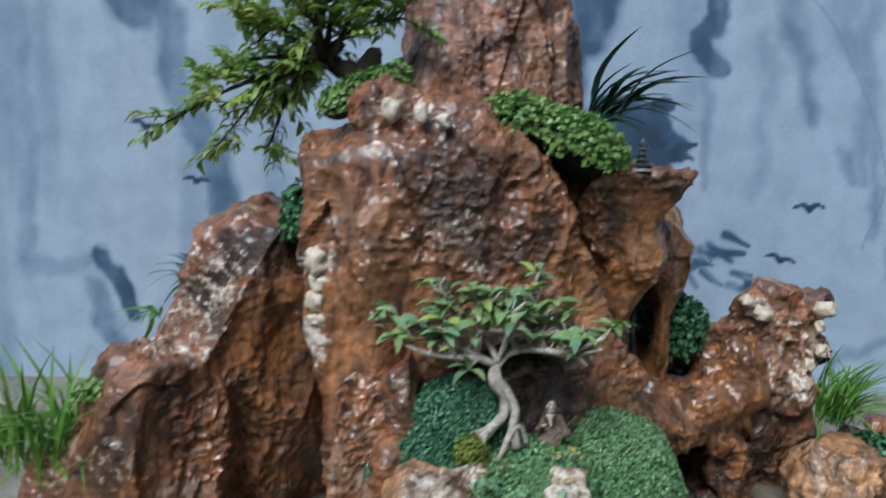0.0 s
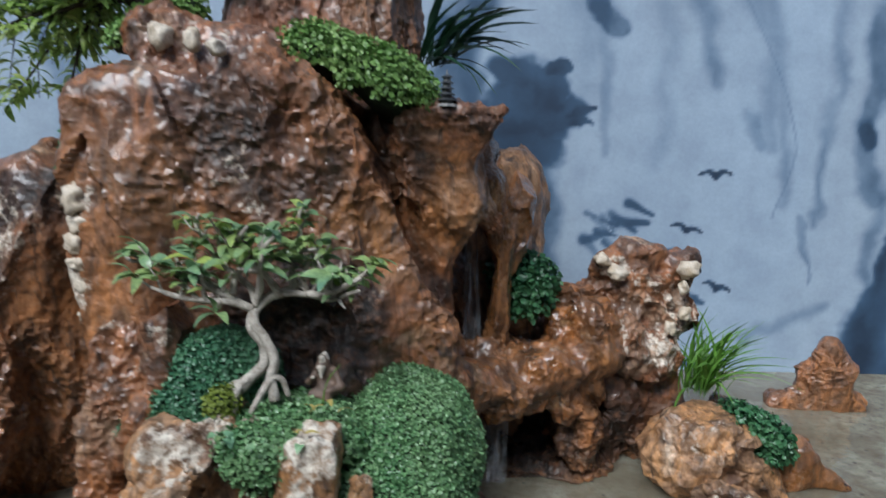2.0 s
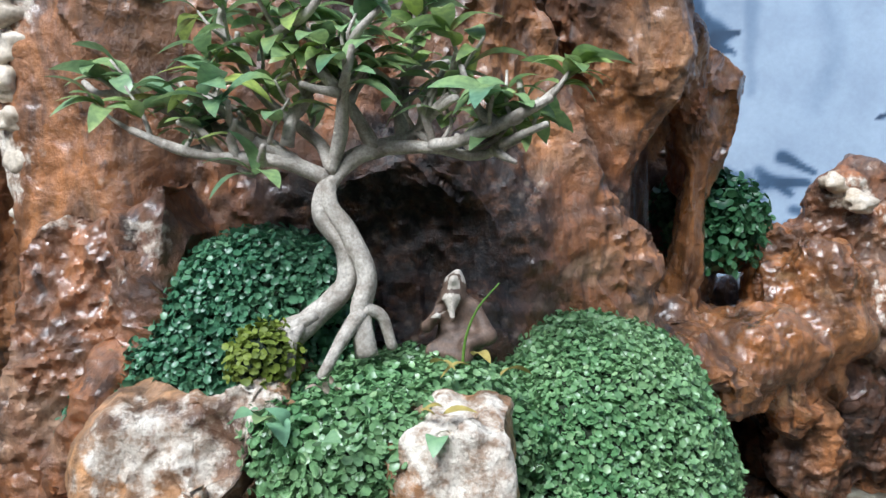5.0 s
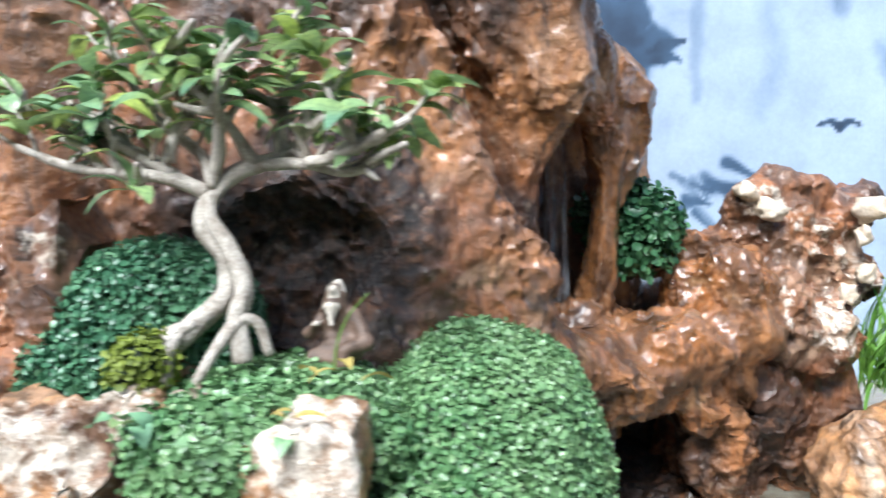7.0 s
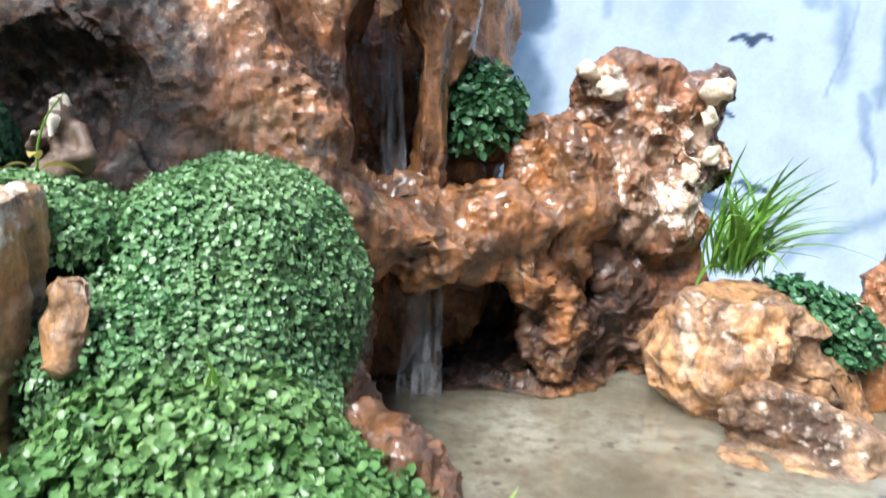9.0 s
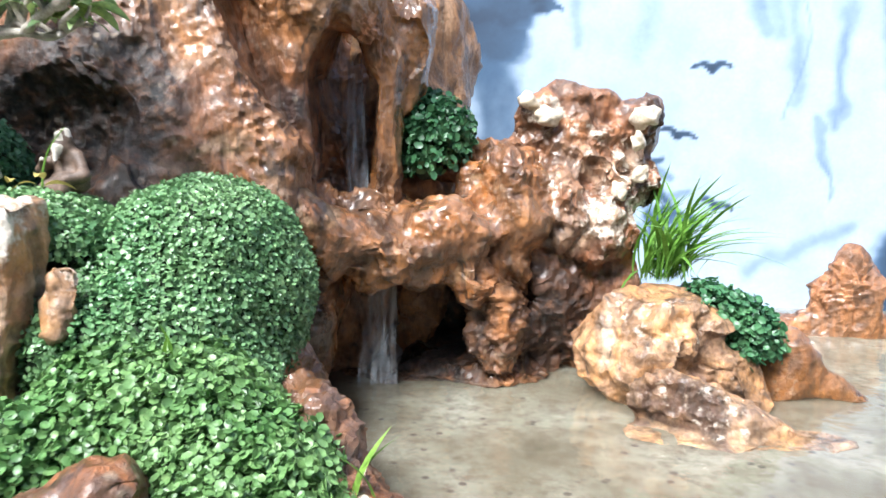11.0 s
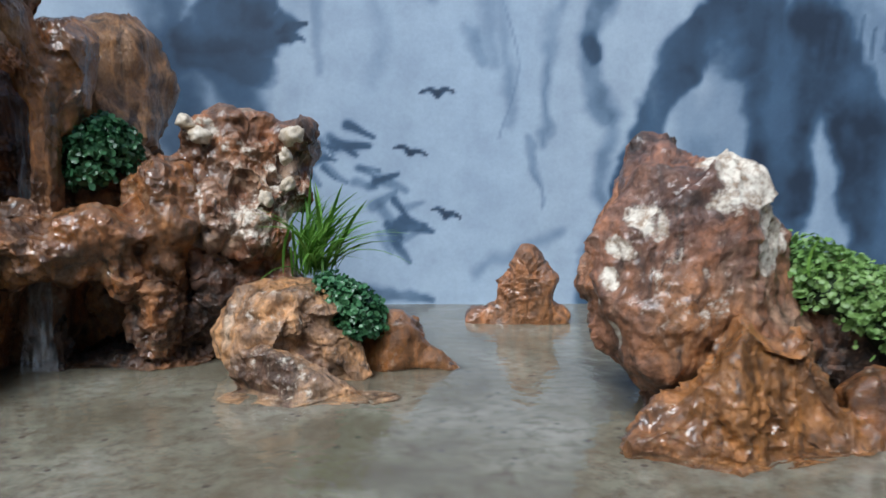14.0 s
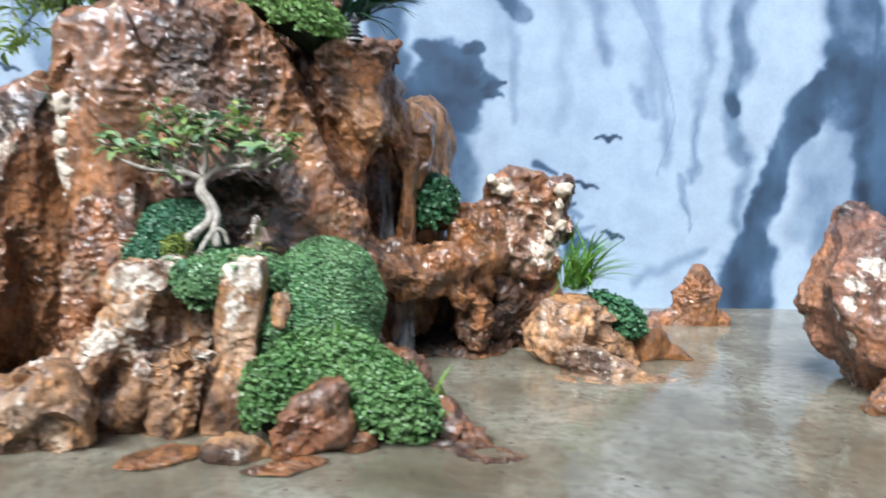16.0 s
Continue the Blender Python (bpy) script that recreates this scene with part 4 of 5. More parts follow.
f = Form(59, 0.012, 0.012, 0.006, 0.012, 0.0, 0.016, 0.9, True)
f.chunk((0.655, 1.46, 0.27), (0.105, 0.085, 0.105), (0, -18, 0), 2.8, 6)
f.chunk((0.675, 1.45, 0.385), (0.05, 0.045, 0.038), (0, 8, 0), 2.6, 5)
f.chunk((0.755, 1.47, 0.355), (0.045, 0.05, 0.045), (0, 10, 0), 2.5, 5)
f.chunk((0.765, 1.46, 0.275), (0.045, 0.05, 0.05), (0, 0, 0), 2.5, 5)
f.chunk((0.615, 1.43, 0.375), (0.04, 0.04, 0.03), (0, -15, 0), 2.5, 5)
f.chunk((0.63, 1.46, 0.11), (0.09, 0.075, 0.16), (0, 14, 0), 2.8, 6)
f.chunk((0.515, 1.44, 0.315), (0.075, 0.05, 0.03), (0, -6, 0), 2.6, 5)
f.chunk((0.71, 1.43, 0.21), (0.06, 0.055, 0.06), (0, 0, 0), 2.5, 5)
f.chunk((0.64, 1.40, 0.25), (0.05, 0.05, 0.05), (0, 0, 0), 2.5, 5)
f.chunk((0.70, 1.46, 0.09), (0.08, 0.06, 0.13), (0, 0, 0), 2.6, 5)
f.hollow((0.69, 1.365, 0.27), (0.024, 0.04, 0.045))
f.hollow((0.60, 1.37, 0.13), (0.03, 0.05, 0.04))
# dark spot at the foot is cave shade painted into the colour
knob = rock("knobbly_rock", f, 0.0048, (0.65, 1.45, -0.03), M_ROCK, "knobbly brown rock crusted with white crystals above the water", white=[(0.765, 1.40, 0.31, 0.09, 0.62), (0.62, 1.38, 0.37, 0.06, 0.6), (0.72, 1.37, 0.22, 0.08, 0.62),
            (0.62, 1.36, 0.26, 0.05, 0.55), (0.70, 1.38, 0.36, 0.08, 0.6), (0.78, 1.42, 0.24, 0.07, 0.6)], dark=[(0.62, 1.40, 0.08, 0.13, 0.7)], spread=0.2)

f = Form(61, 0.006, 0.011, 0.007, 0.010, 0.0, 0.012, 1.0, True)
f.chunk((0.772, 1.315, 0.045), (0.088, 0.075, 0.097), (0, 14, 0), 2.4, 0)
f.chunk((0.86, 1.29, 0.01), (0.06, 0.05, 0.06), (0, 25, 0), 2.5, 4)
rock("boulder", f, 0.0048, (0.79, 1.29, -0.03), M_TAN, "rounded crackled tan boulder standing in shallow water", "boulder", "waterside boulders", white=[(0.76, 1.23, 0.1, 0.12, 0.3), (0.84, 1.22, 0.05, 0.08, 0.3)])
f = Form(67, 0.008, 0.011, 0.005, 0.02, 0.0, 0.008, 1.0, True)
f.chunk((0.80, 1.19, 0.010), (0.088, 0.038, 0.05), (0, 8, -8), 2.5, 7)
f.chunk((0.87, 1.165, 0.0), (0.035, 0.022, 0.025), (0, 10, 0), 2.5, 4)
f.chunk((0.83, 1.17, -0.02), (0.13, 0.05, 0.013), (0, 0, 0), 2.5, 0)
rock("boulder", f, 0.0042, (0.81, 1.19, -0.03), M_TAN, "low tan stone lying half under water", "boulder", "waterside boulders", white=[(0.8, 1.15, 0.04, 0.10, 0.35)])
f = Form(71, 0.010, 0.010, 0.004, 0.02)
f.chunk((0.935, 1.36, 0.03), (0.05, 0.05, 0.065), (0, 25, 0), 2.5, 5)
f.limb((0.95, 1.35, 0.025), (1.03, 1.33, -0.005), 0.025, 0.012)
f.chunk((0.86, 1.40, 0.05), (0.06, 0.06, 0.09), (0, 10, 0), 2.6, 5)
rock("boulder", f, 0.005, (0.94, 1.36, -0.03), M_WET, "orange-brown wedge of stone tapering into the water", "boulder", "waterside boulders", spread=0.5)

f = Form(73, 0.010, 0.012, 0.005, 0.02, fine=True)
f.chunk((1.20, 1.76, 0.0), (0.085, 0.05, 0.06), (0, -4, 0), 2.5, 5, 0.2)
f.chunk((1.197, 1.75, 0.055), (0.055, 0.045, 0.098), (0, 4, 0), 2.2, 4, 0.5)
f.chunk((1.238, 1.745, 0.055), (0.026, 0.03, 0.055), (0, 14, 0), 3.5, 5)
f.chunk((1.275, 1.76, 0.0), (0.04, 0.04, 0.035), (0, 0, 0), 2.5, 4)
f.chunk((1.12, 1.76, 0.0), (0.045, 0.04, 0.035), (0, 0, 0), 2.5, 4)
rock("islet_rock", f, 0.005, (1.2, 1.76, -0.03), M_ROCK, "small pointed reddish islet rock far out in the water")

f = Form(79, 0.008, 0.013, 0.005, 0.012, 0.0, 0.010, 0.9, True)
f.plate([(1.295, 0.332), (1.255, 0.285), (1.222, 0.245), (1.212, 0.20), (1.212, 0.14), (1.24, 0.075), (1.29, 0.035), (1.45, -0.05), (1.50, 0.10), (1.47, 0.15), (1.45, 0.235), (1.385, 0.305), (1.335, 0.312)], 1.22,
        [(1.30, 0.15, 1.01, 0.1, 0.12), (1.38, 0.15, 1.03, 0.6, 0.1), (1.22, 0.15, 1.02, -0.5, 0.1), (1.3, 0.27, 1.04, 0.0, 0.6), (1.3, 0.07, 1.01, 0.0, -0.8)], 0.022)
f.chunk((1.37, 1.10, 0.05), (0.10, 0.09, 0.09), (0, 0, 0), 2.6, 5)
big = rock("big_boulder", f, 0.005, (1.33, 1.1, -0.03), M_PEAK, "big reddish boulder veined with white quartz at the water's edge", "boulder", white=[(1.37, 1.05, 0.28, 0.07, 1.2), (1.40, 1.06, 0.22, 0.06, 1.0), (1.25, 1.03, 0.24, 0.032, 0.9), (1.225, 1.04, 0.20, 0.026, 1.2),
           (1.21, 1.04, 0.16, 0.026, 1.3), (1.225, 1.03, 0.11, 0.024, 1.3), (1.29, 0.98, 0.17, 0.12, 0.3), (1.33, 1.05, 0.34, 0.05, 0.6)], ochre=[(1.3, 1.0, 0.12, 0.1, 0.8)])
f = Form(83, 0.005, 0.013, 0.005, 0.010, 0.002, 0.010, 0.4, True)
f.plate([(1.336, 0.130), (1.305, 0.10), (1.285, 0.068), (1.24, 0.04), (1.21, -0.005), (1.21, -0.05), (1.49, -0.05), (1.48, 0.0), (1.447, 0.04), (1.428, 0.085), (1.415, 0.120), (1.378, 0.110)], 1.0,
        [(1.34, 0.05, 0.925, 0.1, 0.25), (1.30, 0.05, 0.93, -0.4, 0.2), (1.40, 0.05, 0.932, 0.5, 0.2)], 0.008)
f.chunk((1.26, 0.945, 0.0), (0.05, 0.03, 0.04), (0, -20, 0), 2.5, 5)
f.chunk((1.44, 0.96, 0.0), (0.05, 0.04, 0.04), (0, 15, 0), 2.5, 4)
f.chunk((1.33, 0.94, -0.022), (0.10, 0.04, 0.012), (0, 0, 0), 2.5, 0)
rock("pointed_rock", f, 0.0045, (1.36, 0.95, -0.03), M_WET, "ochre-brown pointed rock standing in the water before the boulder", spread=0.9, ochre=[(1.36, 0.91, 0.08, 0.16, 1.2)])
for i, (x, y, z, a, b, c) in enumerate(((1.50, 0.99, 0.03, 0.04, 0.035, 0.055), (1.57, 0.93, 0.0, 0.035, 0.03, 0.03), (1.60, 1.02, 0.02, 0.05, 0.04, 0.05))):
    f = Form(89 + i, 0.008, 0.010, 0.003, 0.02)
    f.chunk((x, y, z), (a, b, c), (0, 10 * i, 0), 2.5, 6)
    rock("stone", f, 0.005, (x, y, -0.03), M_WET, "small rounded orange-brown stone in the shallows", "stone", "small shore stones", spread=0.5)
f = Form(97, 0.012, 0.012, 0.004, 0.02)
f.chunk((1.55, 1.14, 0.06), (0.11, 0.10, 0.10), (0, 25, 0), 2.6, 5)
rock("boulder", f, 0.006, (1.55, 1.14, -0.03), M_PEAK, "dark low boulder mostly covered by creeping moss", "boulder", "waterside boulders", dark=[(1.53, 1.05, 0.05, 0.12, 0.8)])

# front outcrop
f = Form(101, 0.008, 0.018, 0.006, 0.006, 0.0, 0.018, 0.6, True)
f.plate([(0.06, 0.275), (0.02, 0.25), (-0.02, 0.20), (-0.07, 0.13), (-0.12, 0.07), (-0.20, 0.03), (-0.22, -0.05), (0.10, -0.05), (0.11, 0.08), (0.085, 0.20), (0.085, 0.26)], 0.97,
        [(0.0, 0.1, 0.872, 0.0, 0.22), (0.07, 0.1, 0.878, 0.6, 0.1)], 0.010)
f.chunk((0.04, 0.91, 0.17), (0.026, 0.035, 0.09), (0, 14, 0), 3, 5)
f.chunk((0.085, 0.915, 0.20), (0.024, 0.03, 0.075), (0, -4, 0), 3, 5)
f.chunk((0.0, 0.885, 0.14), (0.025, 0.035, 0.09), (0, 26, 0), 3, 5)
f.chunk((-0.05, 0.875, 0.08), (0.03, 0.04, 0.075), (0, 30, 0), 3, 5)
f.chunk((-0.11, 0.86, 0.04), (0.05, 0.04, 0.065), (0, -20, 0), 2.8, 6)
f.chunk((0.015, 0.85, 0.05), (0.028, 0.03, 0.075), (0, 10, 0), 3, 5)
f.chunk((0.065, 0.855, 0.04), (0.03, 0.03, 0.065), (0, -8, 0), 3, 5)
f.chunk((0.11, 0.855, 0.06), (0.022, 0.03, 0.085), (0, 16, 0), 3, 5)
f.chunk((0.09, 0.97, 0.10), (0.13, 0.06, 0.13), (0, 0, 0), 3, 4)
f.chunk((0.0, 0.925, 0.205), (0.05, 0.03, 0.04), (0, -28, 0), 3.5, 4)
f.chunk((0.06, 0.91, 0.215), (0.035, 0.03, 0.05), (0, -10, 0), 4, 4)
f.hollow((0.085, 0.87, 0.155), (0.026, 0.055, 0.06), (0, 15, 0))
rock("crusted_outcrop", f, 0.0045, (0.02, 0.9, -0.03), M_TAN, "craggy tan outcrop with white crusted tops at the water", white=[(0.05, 0.89, 0.27, 0.06, 0.8), (0.0, 0.88, 0.22, 0.06, 0.75), (-0.06, 0.86, 0.14, 0.07, 0.75), (-0.12, 0.86, 0.07, 0.06, 0.7), (0.03, 0.86, 0.15, 0.05, 0.55),
     (0.02, 0.85, 0.12, 0.08, 0.45), (0.12, 0.85, 0.12, 0.05, 0.6), (0.1, 0.84, 0.05, 0.08, 0.35)], dark=[(0.02, 0.84, 0.02, 0.08, 0.4)])
f = Form(103, 0.004, 0.009, 0.004, 0.010, 0.0, 0.008, 0.5, True)
f.plate([(0.142, 0.250), (0.162, 0.262), (0.197, 0.258), (0.203, 0.215), (0.20, 0.12), (0.185, -0.05), (0.09, -0.05), (0.12, 0.12), (0.134, 0.225)], 0.912,
        [(0.17, 0.15, 0.852, 0.05, 0.08), (0.15, 0.15, 0.856, -0.7, 0.05)], 0.006)
f.chunk((0.15, 0.86, 0.035), (0.04, 0.035, 0.075), (0, 10, 0), 3, 6)
rock("crusted_column", f, 0.0042, (0.17, 0.88, -0.03), M_TAN, "upright tan rock column with a white crusted head", white=[(0.178, 0.855, 0.265, 0.075, 1.6), (0.16, 0.845, 0.19, 0.06, 0.8), (0.15, 0.83, 0.1, 0.04, 0.5)])
f = Form(107, 0.005, 0.011, 0.003, 0.008, 0.0, 0.008, 0.5, True)
f.plate([(-0.150, 0.335), (-0.125, 0.362), (-0.095, 0.358), (-0.07, 0.30), (-0.08, 0.20), (-0.09, -0.05), (-0.155, -0.05), (-0.145, 0.20)], 1.07, [(-0.12, 0.3, 0.985, 0.25, 0.2)], 0.008)
f.plate([(-0.09, 0.325), (-0.045, 0.388), (-0.016, 0.345), (-0.03, 0.30), (-0.065, 0.24), (-0.08, 0.25)], 1.05, [(-0.04, 0.33, 0.985, 0.7, 0.0), (-0.05, 0.33, 0.985, -0.4, 0.1)], 0.006)
f.chunk((-0.075, 0.97, 0.20), (0.02, 0.03, 0.06), (0, 16, 0), 4, 4)
rock("blocky_rock", f, 0.0045, (-0.1, 1.04, -0.03), M_ROCK, "blocky brown rock with a pale edge below the slab", white=[(-0.13, 1.0, 0.36, 0.035, 0.6), (-0.05, 1.0, 0.35, 0.03, 0.6), (-0.07, 1.0, 0.30, 0.05, 0.3)])
for i, (x, y, z, a, b, c, r, lab, mt) in enumerate((
        (-0.10, 0.785, 0.03, 0.085, 0.045, 0.07, 12, "rugged tan shore stone at the waterline", M_TAN),
        (-0.20, 0.80, 0.02, 0.09, 0.06, 0.09, -10, "rugged tan shore stone at the waterline", M_TAN),
        (0.285, 0.775, 0.025, 0.055, 0.035, 0.055, -16, "angular reddish shore stone under the creeping moss", M_ROCK),
        (0.20, 0.755, -0.005, 0.05, 0.03, 0.026, 4, "flat grey stone at the waterline", M_TAN),
        (0.230, 0.885, 0.180, 0.018, 0.018, 0.034, 10, "small reddish stone set into the moss", M_TAN),
        (0.27, 0.715, -0.014, 0.062, 0.028, 0.014, 0, "flat ochre stone lying under shallow water", M_WET),
        (0.09, 0.735, -0.012, 0.075, 0.030, 0.015, 3, "flat ochre stone lying under shallow water", M_WET),
        (0.37, 0.775, 0.0, 0.03, 0.02, 0.025, 0, "small brown pebble stone at the shore", M_ROCK))):
    f = Form(109 + i, 0.008 if a > 0.02 else 0.004, 0.014 if c > 0.04 else 0.005, 0.005, 0.015, 0.0, 0.012 if c > 0.04 else 0.002, 0.8, True)
    f.chunk((x, y, z), (a, b, c), (0, r, 6 * i), 2.8, 7)
    rock("shore_stone", f, 0.0042, (x, y, min(z, -0.03) if z < 0.1 else z - c), mt, lab, "stone", "shore stones", white=[(x, y - b, z + c * 0.6, 0.04, 0.35)])
f = Form(121, 0.010, 0.014, 0.005, 0.010, fine=True)
f.limb((0.395, 0.97, 0.08), (0.425, 0.92, 0.075), 0.018, 0.026)
f.limb((0.425, 0.92, 0.065), (0.465, 0.865, 0.03), 0.028, 0.032)
f.limb((0.465, 0.865, 0.02), (0.55, 0.80, -0.012), 0.034, 0.018)
f.chunk((0.53, 0.79, -0.02), (0.09, 0.035, 0.012), (0, 0, -35), 2.5, 0)
f.chunk((0.34, 1.08, 0.03), (0.03, 0.06, 0.07), (0, 0, 0), 2.5, 4)
rock("shore_ridge", f, 0.0045, (0.42, 0.93, -0.03), M_ROCK, "narrow orange-brown ridge of stone running into the water", white=[(0.395, 0.98, 0.14, 0.03, 0.5), (0.46, 0.84, 0.03, 0.04, 0.4)], spread=0.3)
f = Form(127, 0.012, 0.012, 0.004, 0.03)
f.chunk((0.25, 1.05, 0.08), (0.07, 0.08, 0.10), (0, 0, 0), 3, 4)
f.chunk((0.29, 0.90, 0.02), (0.09, 0.06, 0.05), (0, 0, 0), 3, 4)
rock("mound_rock", f, 0.008, (0.28, 0.95, -0.03), M_ROCK, "low brown rock buried under the creeping green moss")

# ---- moss ----
f = Form(131, 0.010, 0.004, 0.003, 0.03, 0.0, 0.006, 1.0)
f.chunk((0.265, 1.07, 0.145), (0.10, 0.085, 0.128), (0, 20, 0), 2.2, 0)
f.chunk((0.25, 1.0, 0.145), (0.09, 0.07, 0.105), (0, 20, 0), 2.2, 0)
f.chunk((0.25, 0.93, 0.115), (0.085, 0.055, 0.07), (15, 10, 0), 2.2, 0)
f.chunk((0.29, 0.95, 0.07), (0.08, 0.06, 0.06), (20, 10, 0), 2.2, 0)
moss("moss_mound", f, 0.006, (0.28, 1.0, 0.05), 52000, 0.0039, "rounded mound of dense small-leaved green creeper", seed=3)
f = Form(137, 0.032, 0.004, 0.003, 0.03, 0.0, 0.006, 1.0)
f.chunk((0.31, 0.895, 0.045), (0.11, 0.07, 0.07), (0, 18, -8), 2.1, 0)
f.chunk((0.40, 0.82, 0.025), (0.06, 0.035, 0.035), (0, 12, 0), 2.2, 0)
f.chunk((0.22, 0.83, 0.05), (0.04, 0.035, 0.05), (0, 0, 0), 2.2, 0)
f.chunk((0.28, 0.945, 0.085), (0.09, 0.06, 0.065), (18, 18, 0), 2.2, 0)
moss("moss_mound", f, 0.006, (0.31, 0.88, 0.0), 30000, 0.0058, "loose bright green creeper spilling down to the water", leaf_material("light_creeper_leaf", (0.065, 0.16, 0.045), (0.145, 0.30, 0.09), (0.30, 0.46, 0.18), 0.36), seed=5, lift=0.011)
f = Form(139, 0.010, 0.004, 0.003, 0.03, 0.0, 0.006, 1.0)
f.chunk((0.015, 1.01, 0.255), (0.065, 0.055, 0.085), (0, 20, 0), 2.4, 0)
f.chunk((-0.045, 0.97, 0.215), (0.045, 0.035, 0.06), (0, 30, 0), 2.3, 0)
moss("moss_mound", f, 0.006, (-0.01, 1.0, 0.2), 22000, 0.0042, "dark green small-leaved creeper mound behind the bonsai", leaf_material("dark_creeper_leaf", (0.04, 0.13, 0.07), (0.085, 0.23, 0.12), (0.18, 0.36, 0.19), 0.33), seed=7)
f = Form(149, 0.010, 0.004, 0.003, 0.03, 0.0, 0.006, 1.0)
f.chunk((0.13, 0.97, 0.225), (0.10, 0.07, 0.032), (0, 0, 0), 2.4, 0)
f.chunk((0.115, 0.905, 0.205), (0.035, 0.03, 0.04), (25, 0, 0), 2.2, 0)
moss("moss_mound", f, 0.006, (0.13, 0.96, 0.2), 17000, 0.0044, "green creeper carpet under the bonsai and figurine", seed=9)
f = Form(151, 0.018, 0.004, 0.003, 0.03, 0.0, 0.006, 1.0)
f.chunk((0.15, 1.19, 0.70), (0.08, 0.06, 0.020), (0, 20, 0), 2.2, 0)
f.chunk((0.225, 1.19, 0.662), (0.042, 0.05, 0.030), (0, 30, 0), 2.2, 0)
M_CLUMP = leaf_material("bright_moss_leaf", (0.07, 0.16, 0.03), (0.17, 0.33, 0.075), (0.34, 0.48, 0.16), 0.45)
moss("moss_clump", f, 0.006, (0.18, 1.2, 0.64), 11000, 0.0062, "fresh green mossy clump at the foot of the peak", M_CLUMP, seed=11, lift=0.022)
f = Form(157, 0.020, 0.004, 0.003, 0.03, 0.0, 0.006, 1.0)
f.chunk((0.447, 1.39, 0.342), (0.030, 0.035, 0.042), (0, 8, 0), 2.3, 0)
f.chunk((0.455, 1.385, 0.30), (0.016, 0.025, 0.035), (0, 20, 0), 2.3, 0)
M_DEEP = leaf_material("deep_green_leaf", (0.025, 0.09, 0.04), (0.055, 0.17, 0.07), (0.13, 0.29, 0.12), 0.36)
moss("moss_clump", f, 0.006, (0.465, 1.4, 0.29), 3600, 0.0085, "deep green leafy clump beside the waterfall pillar", M_DEEP, seed=13, lift=0.018)
f = Form(163, 0.018, 0.004, 0.003, 0.03, 0.0, 0.006, 1.0)
f.chunk((0.85, 1.35, 0.105), (0.036, 0.03, 0.014), (0, 36, 0), 2.3, 0)
f.chunk((0.888, 1.32, 0.062), (0.016, 0.02, 0.028), (0, 20, 0), 2.3, 0)
moss("moss_clump", f, 0.005, (0.87, 1.33, 0.04), 3000, 0.0075, "dark green moss hanging between waterside stones", M_DEEP, seed=17, lift=0.016)
f = Form(167, 0.022, 0.004, 0.003, 0.03, 0.0, 0.006, 1.0)
f.chunk((1.51, 1.12, 0.135), (0.065, 0.06, 0.028), (0, 34, 0), 2.4, 0)
f.chunk((1.60, 1.10, 0.075), (0.08, 0.06, 0.028), (0, 36, 0), 2.4, 0)
moss("moss_clump", f, 0.007, (1.55, 1.12, 0.02), 7500, 0.0068, "creeping green plant draped over the dark boulder", M_CLUMP, seed=19, lift=0.02)
f = Form(173, 0.010, 0.004, 0.003, 0.03, 0.0, 0.006, 1.0)
f.chunk((-0.50, 1.09, 0.305), (0.06, 0.03, 0.011), (0, -20, 0), 2.3, 0)
moss("moss_clump", f, 0.006, (-0.50, 1.1, 0.29), 1500, 0.006, "thin green moss strip on the leaning rock", M_CLUMP, seed=23, lift=0.010)
f = Form(179, 0.008, 0.004, 0.003, 0.03, 0.0, 0.006, 1.0)
f.chunk((-0.225, 1.16, 0.56), (0.022, 0.03, 0.05), (0, 0, 0), 2.3, 0)
moss("moss_clump", f, 0.005, (-0.225, 1.16, 0.5), 700, 0.009, "small green moss tuft in the crevice", M_DEEP, seed=29, lift=0.01)
f = Form(181, 0.008, 0.004, 0.003, 0.03, 0.0, 0.006, 1.0)
f.chunk((-0.13, 1.20, 0.765), (0.07, 0.03, 0.025), (0, -25, 0), 2.3, 0)
moss("moss_clump", f, 0.005, (-0.13, 1.2, 0.73), 1200, 0.008, "green moss round the roots of the bush", M_CLUMP, seed=31, lift=0.008)
f = Form(191, 0.006, 0.004, 0.003, 0.03, 0.0, 0.006, 1.0)
f.chunk((0.05, 0.935, 0.272), (0.016, 0.014, 0.016), (0, 0, 0), 2.2, 0)
moss("moss_clump", f, 0.004, (0.05, 0.935, 0.25), 700, 0.004, "tiny yellow-green cushion of moss at the bonsai roots", leaf_material("yellow_moss", (0.10, 0.15, 0.02), (0.20, 0.26, 0.03), (0.30, 0.36, 0.06), 0.6), seed=37, lift=0.004)

# ---- quartz on the stones ----
def pebble(name, size, seed, rough=0.36):
    """A knobbly lump, size is its three half axes."""
    bm = bmesh.new()
    bmesh.ops.create_icosphere(bm, subdivisions=3, radius=1)
    co = np.array([v.co for v in bm.verts])
    k = (np.abs(co) ** 3.2).sum(1) ** (-1 / 3.2) * (1 + rough * fbm(co + seed, 1.3, 3, seed) + 1.2 * rough * facets(co + 3.1 * seed, 1.1, seed + 5)[0])
    for v, s in zip(bm.verts, k):
        v.co = [v.co[i] * s * size[i] for i in range(3)]
    for q in bm.faces:
        q.smooth = True
    me = bpy.data.meshes.new(name)
    bm.to_mesh(me)
    bm.free()
    return me


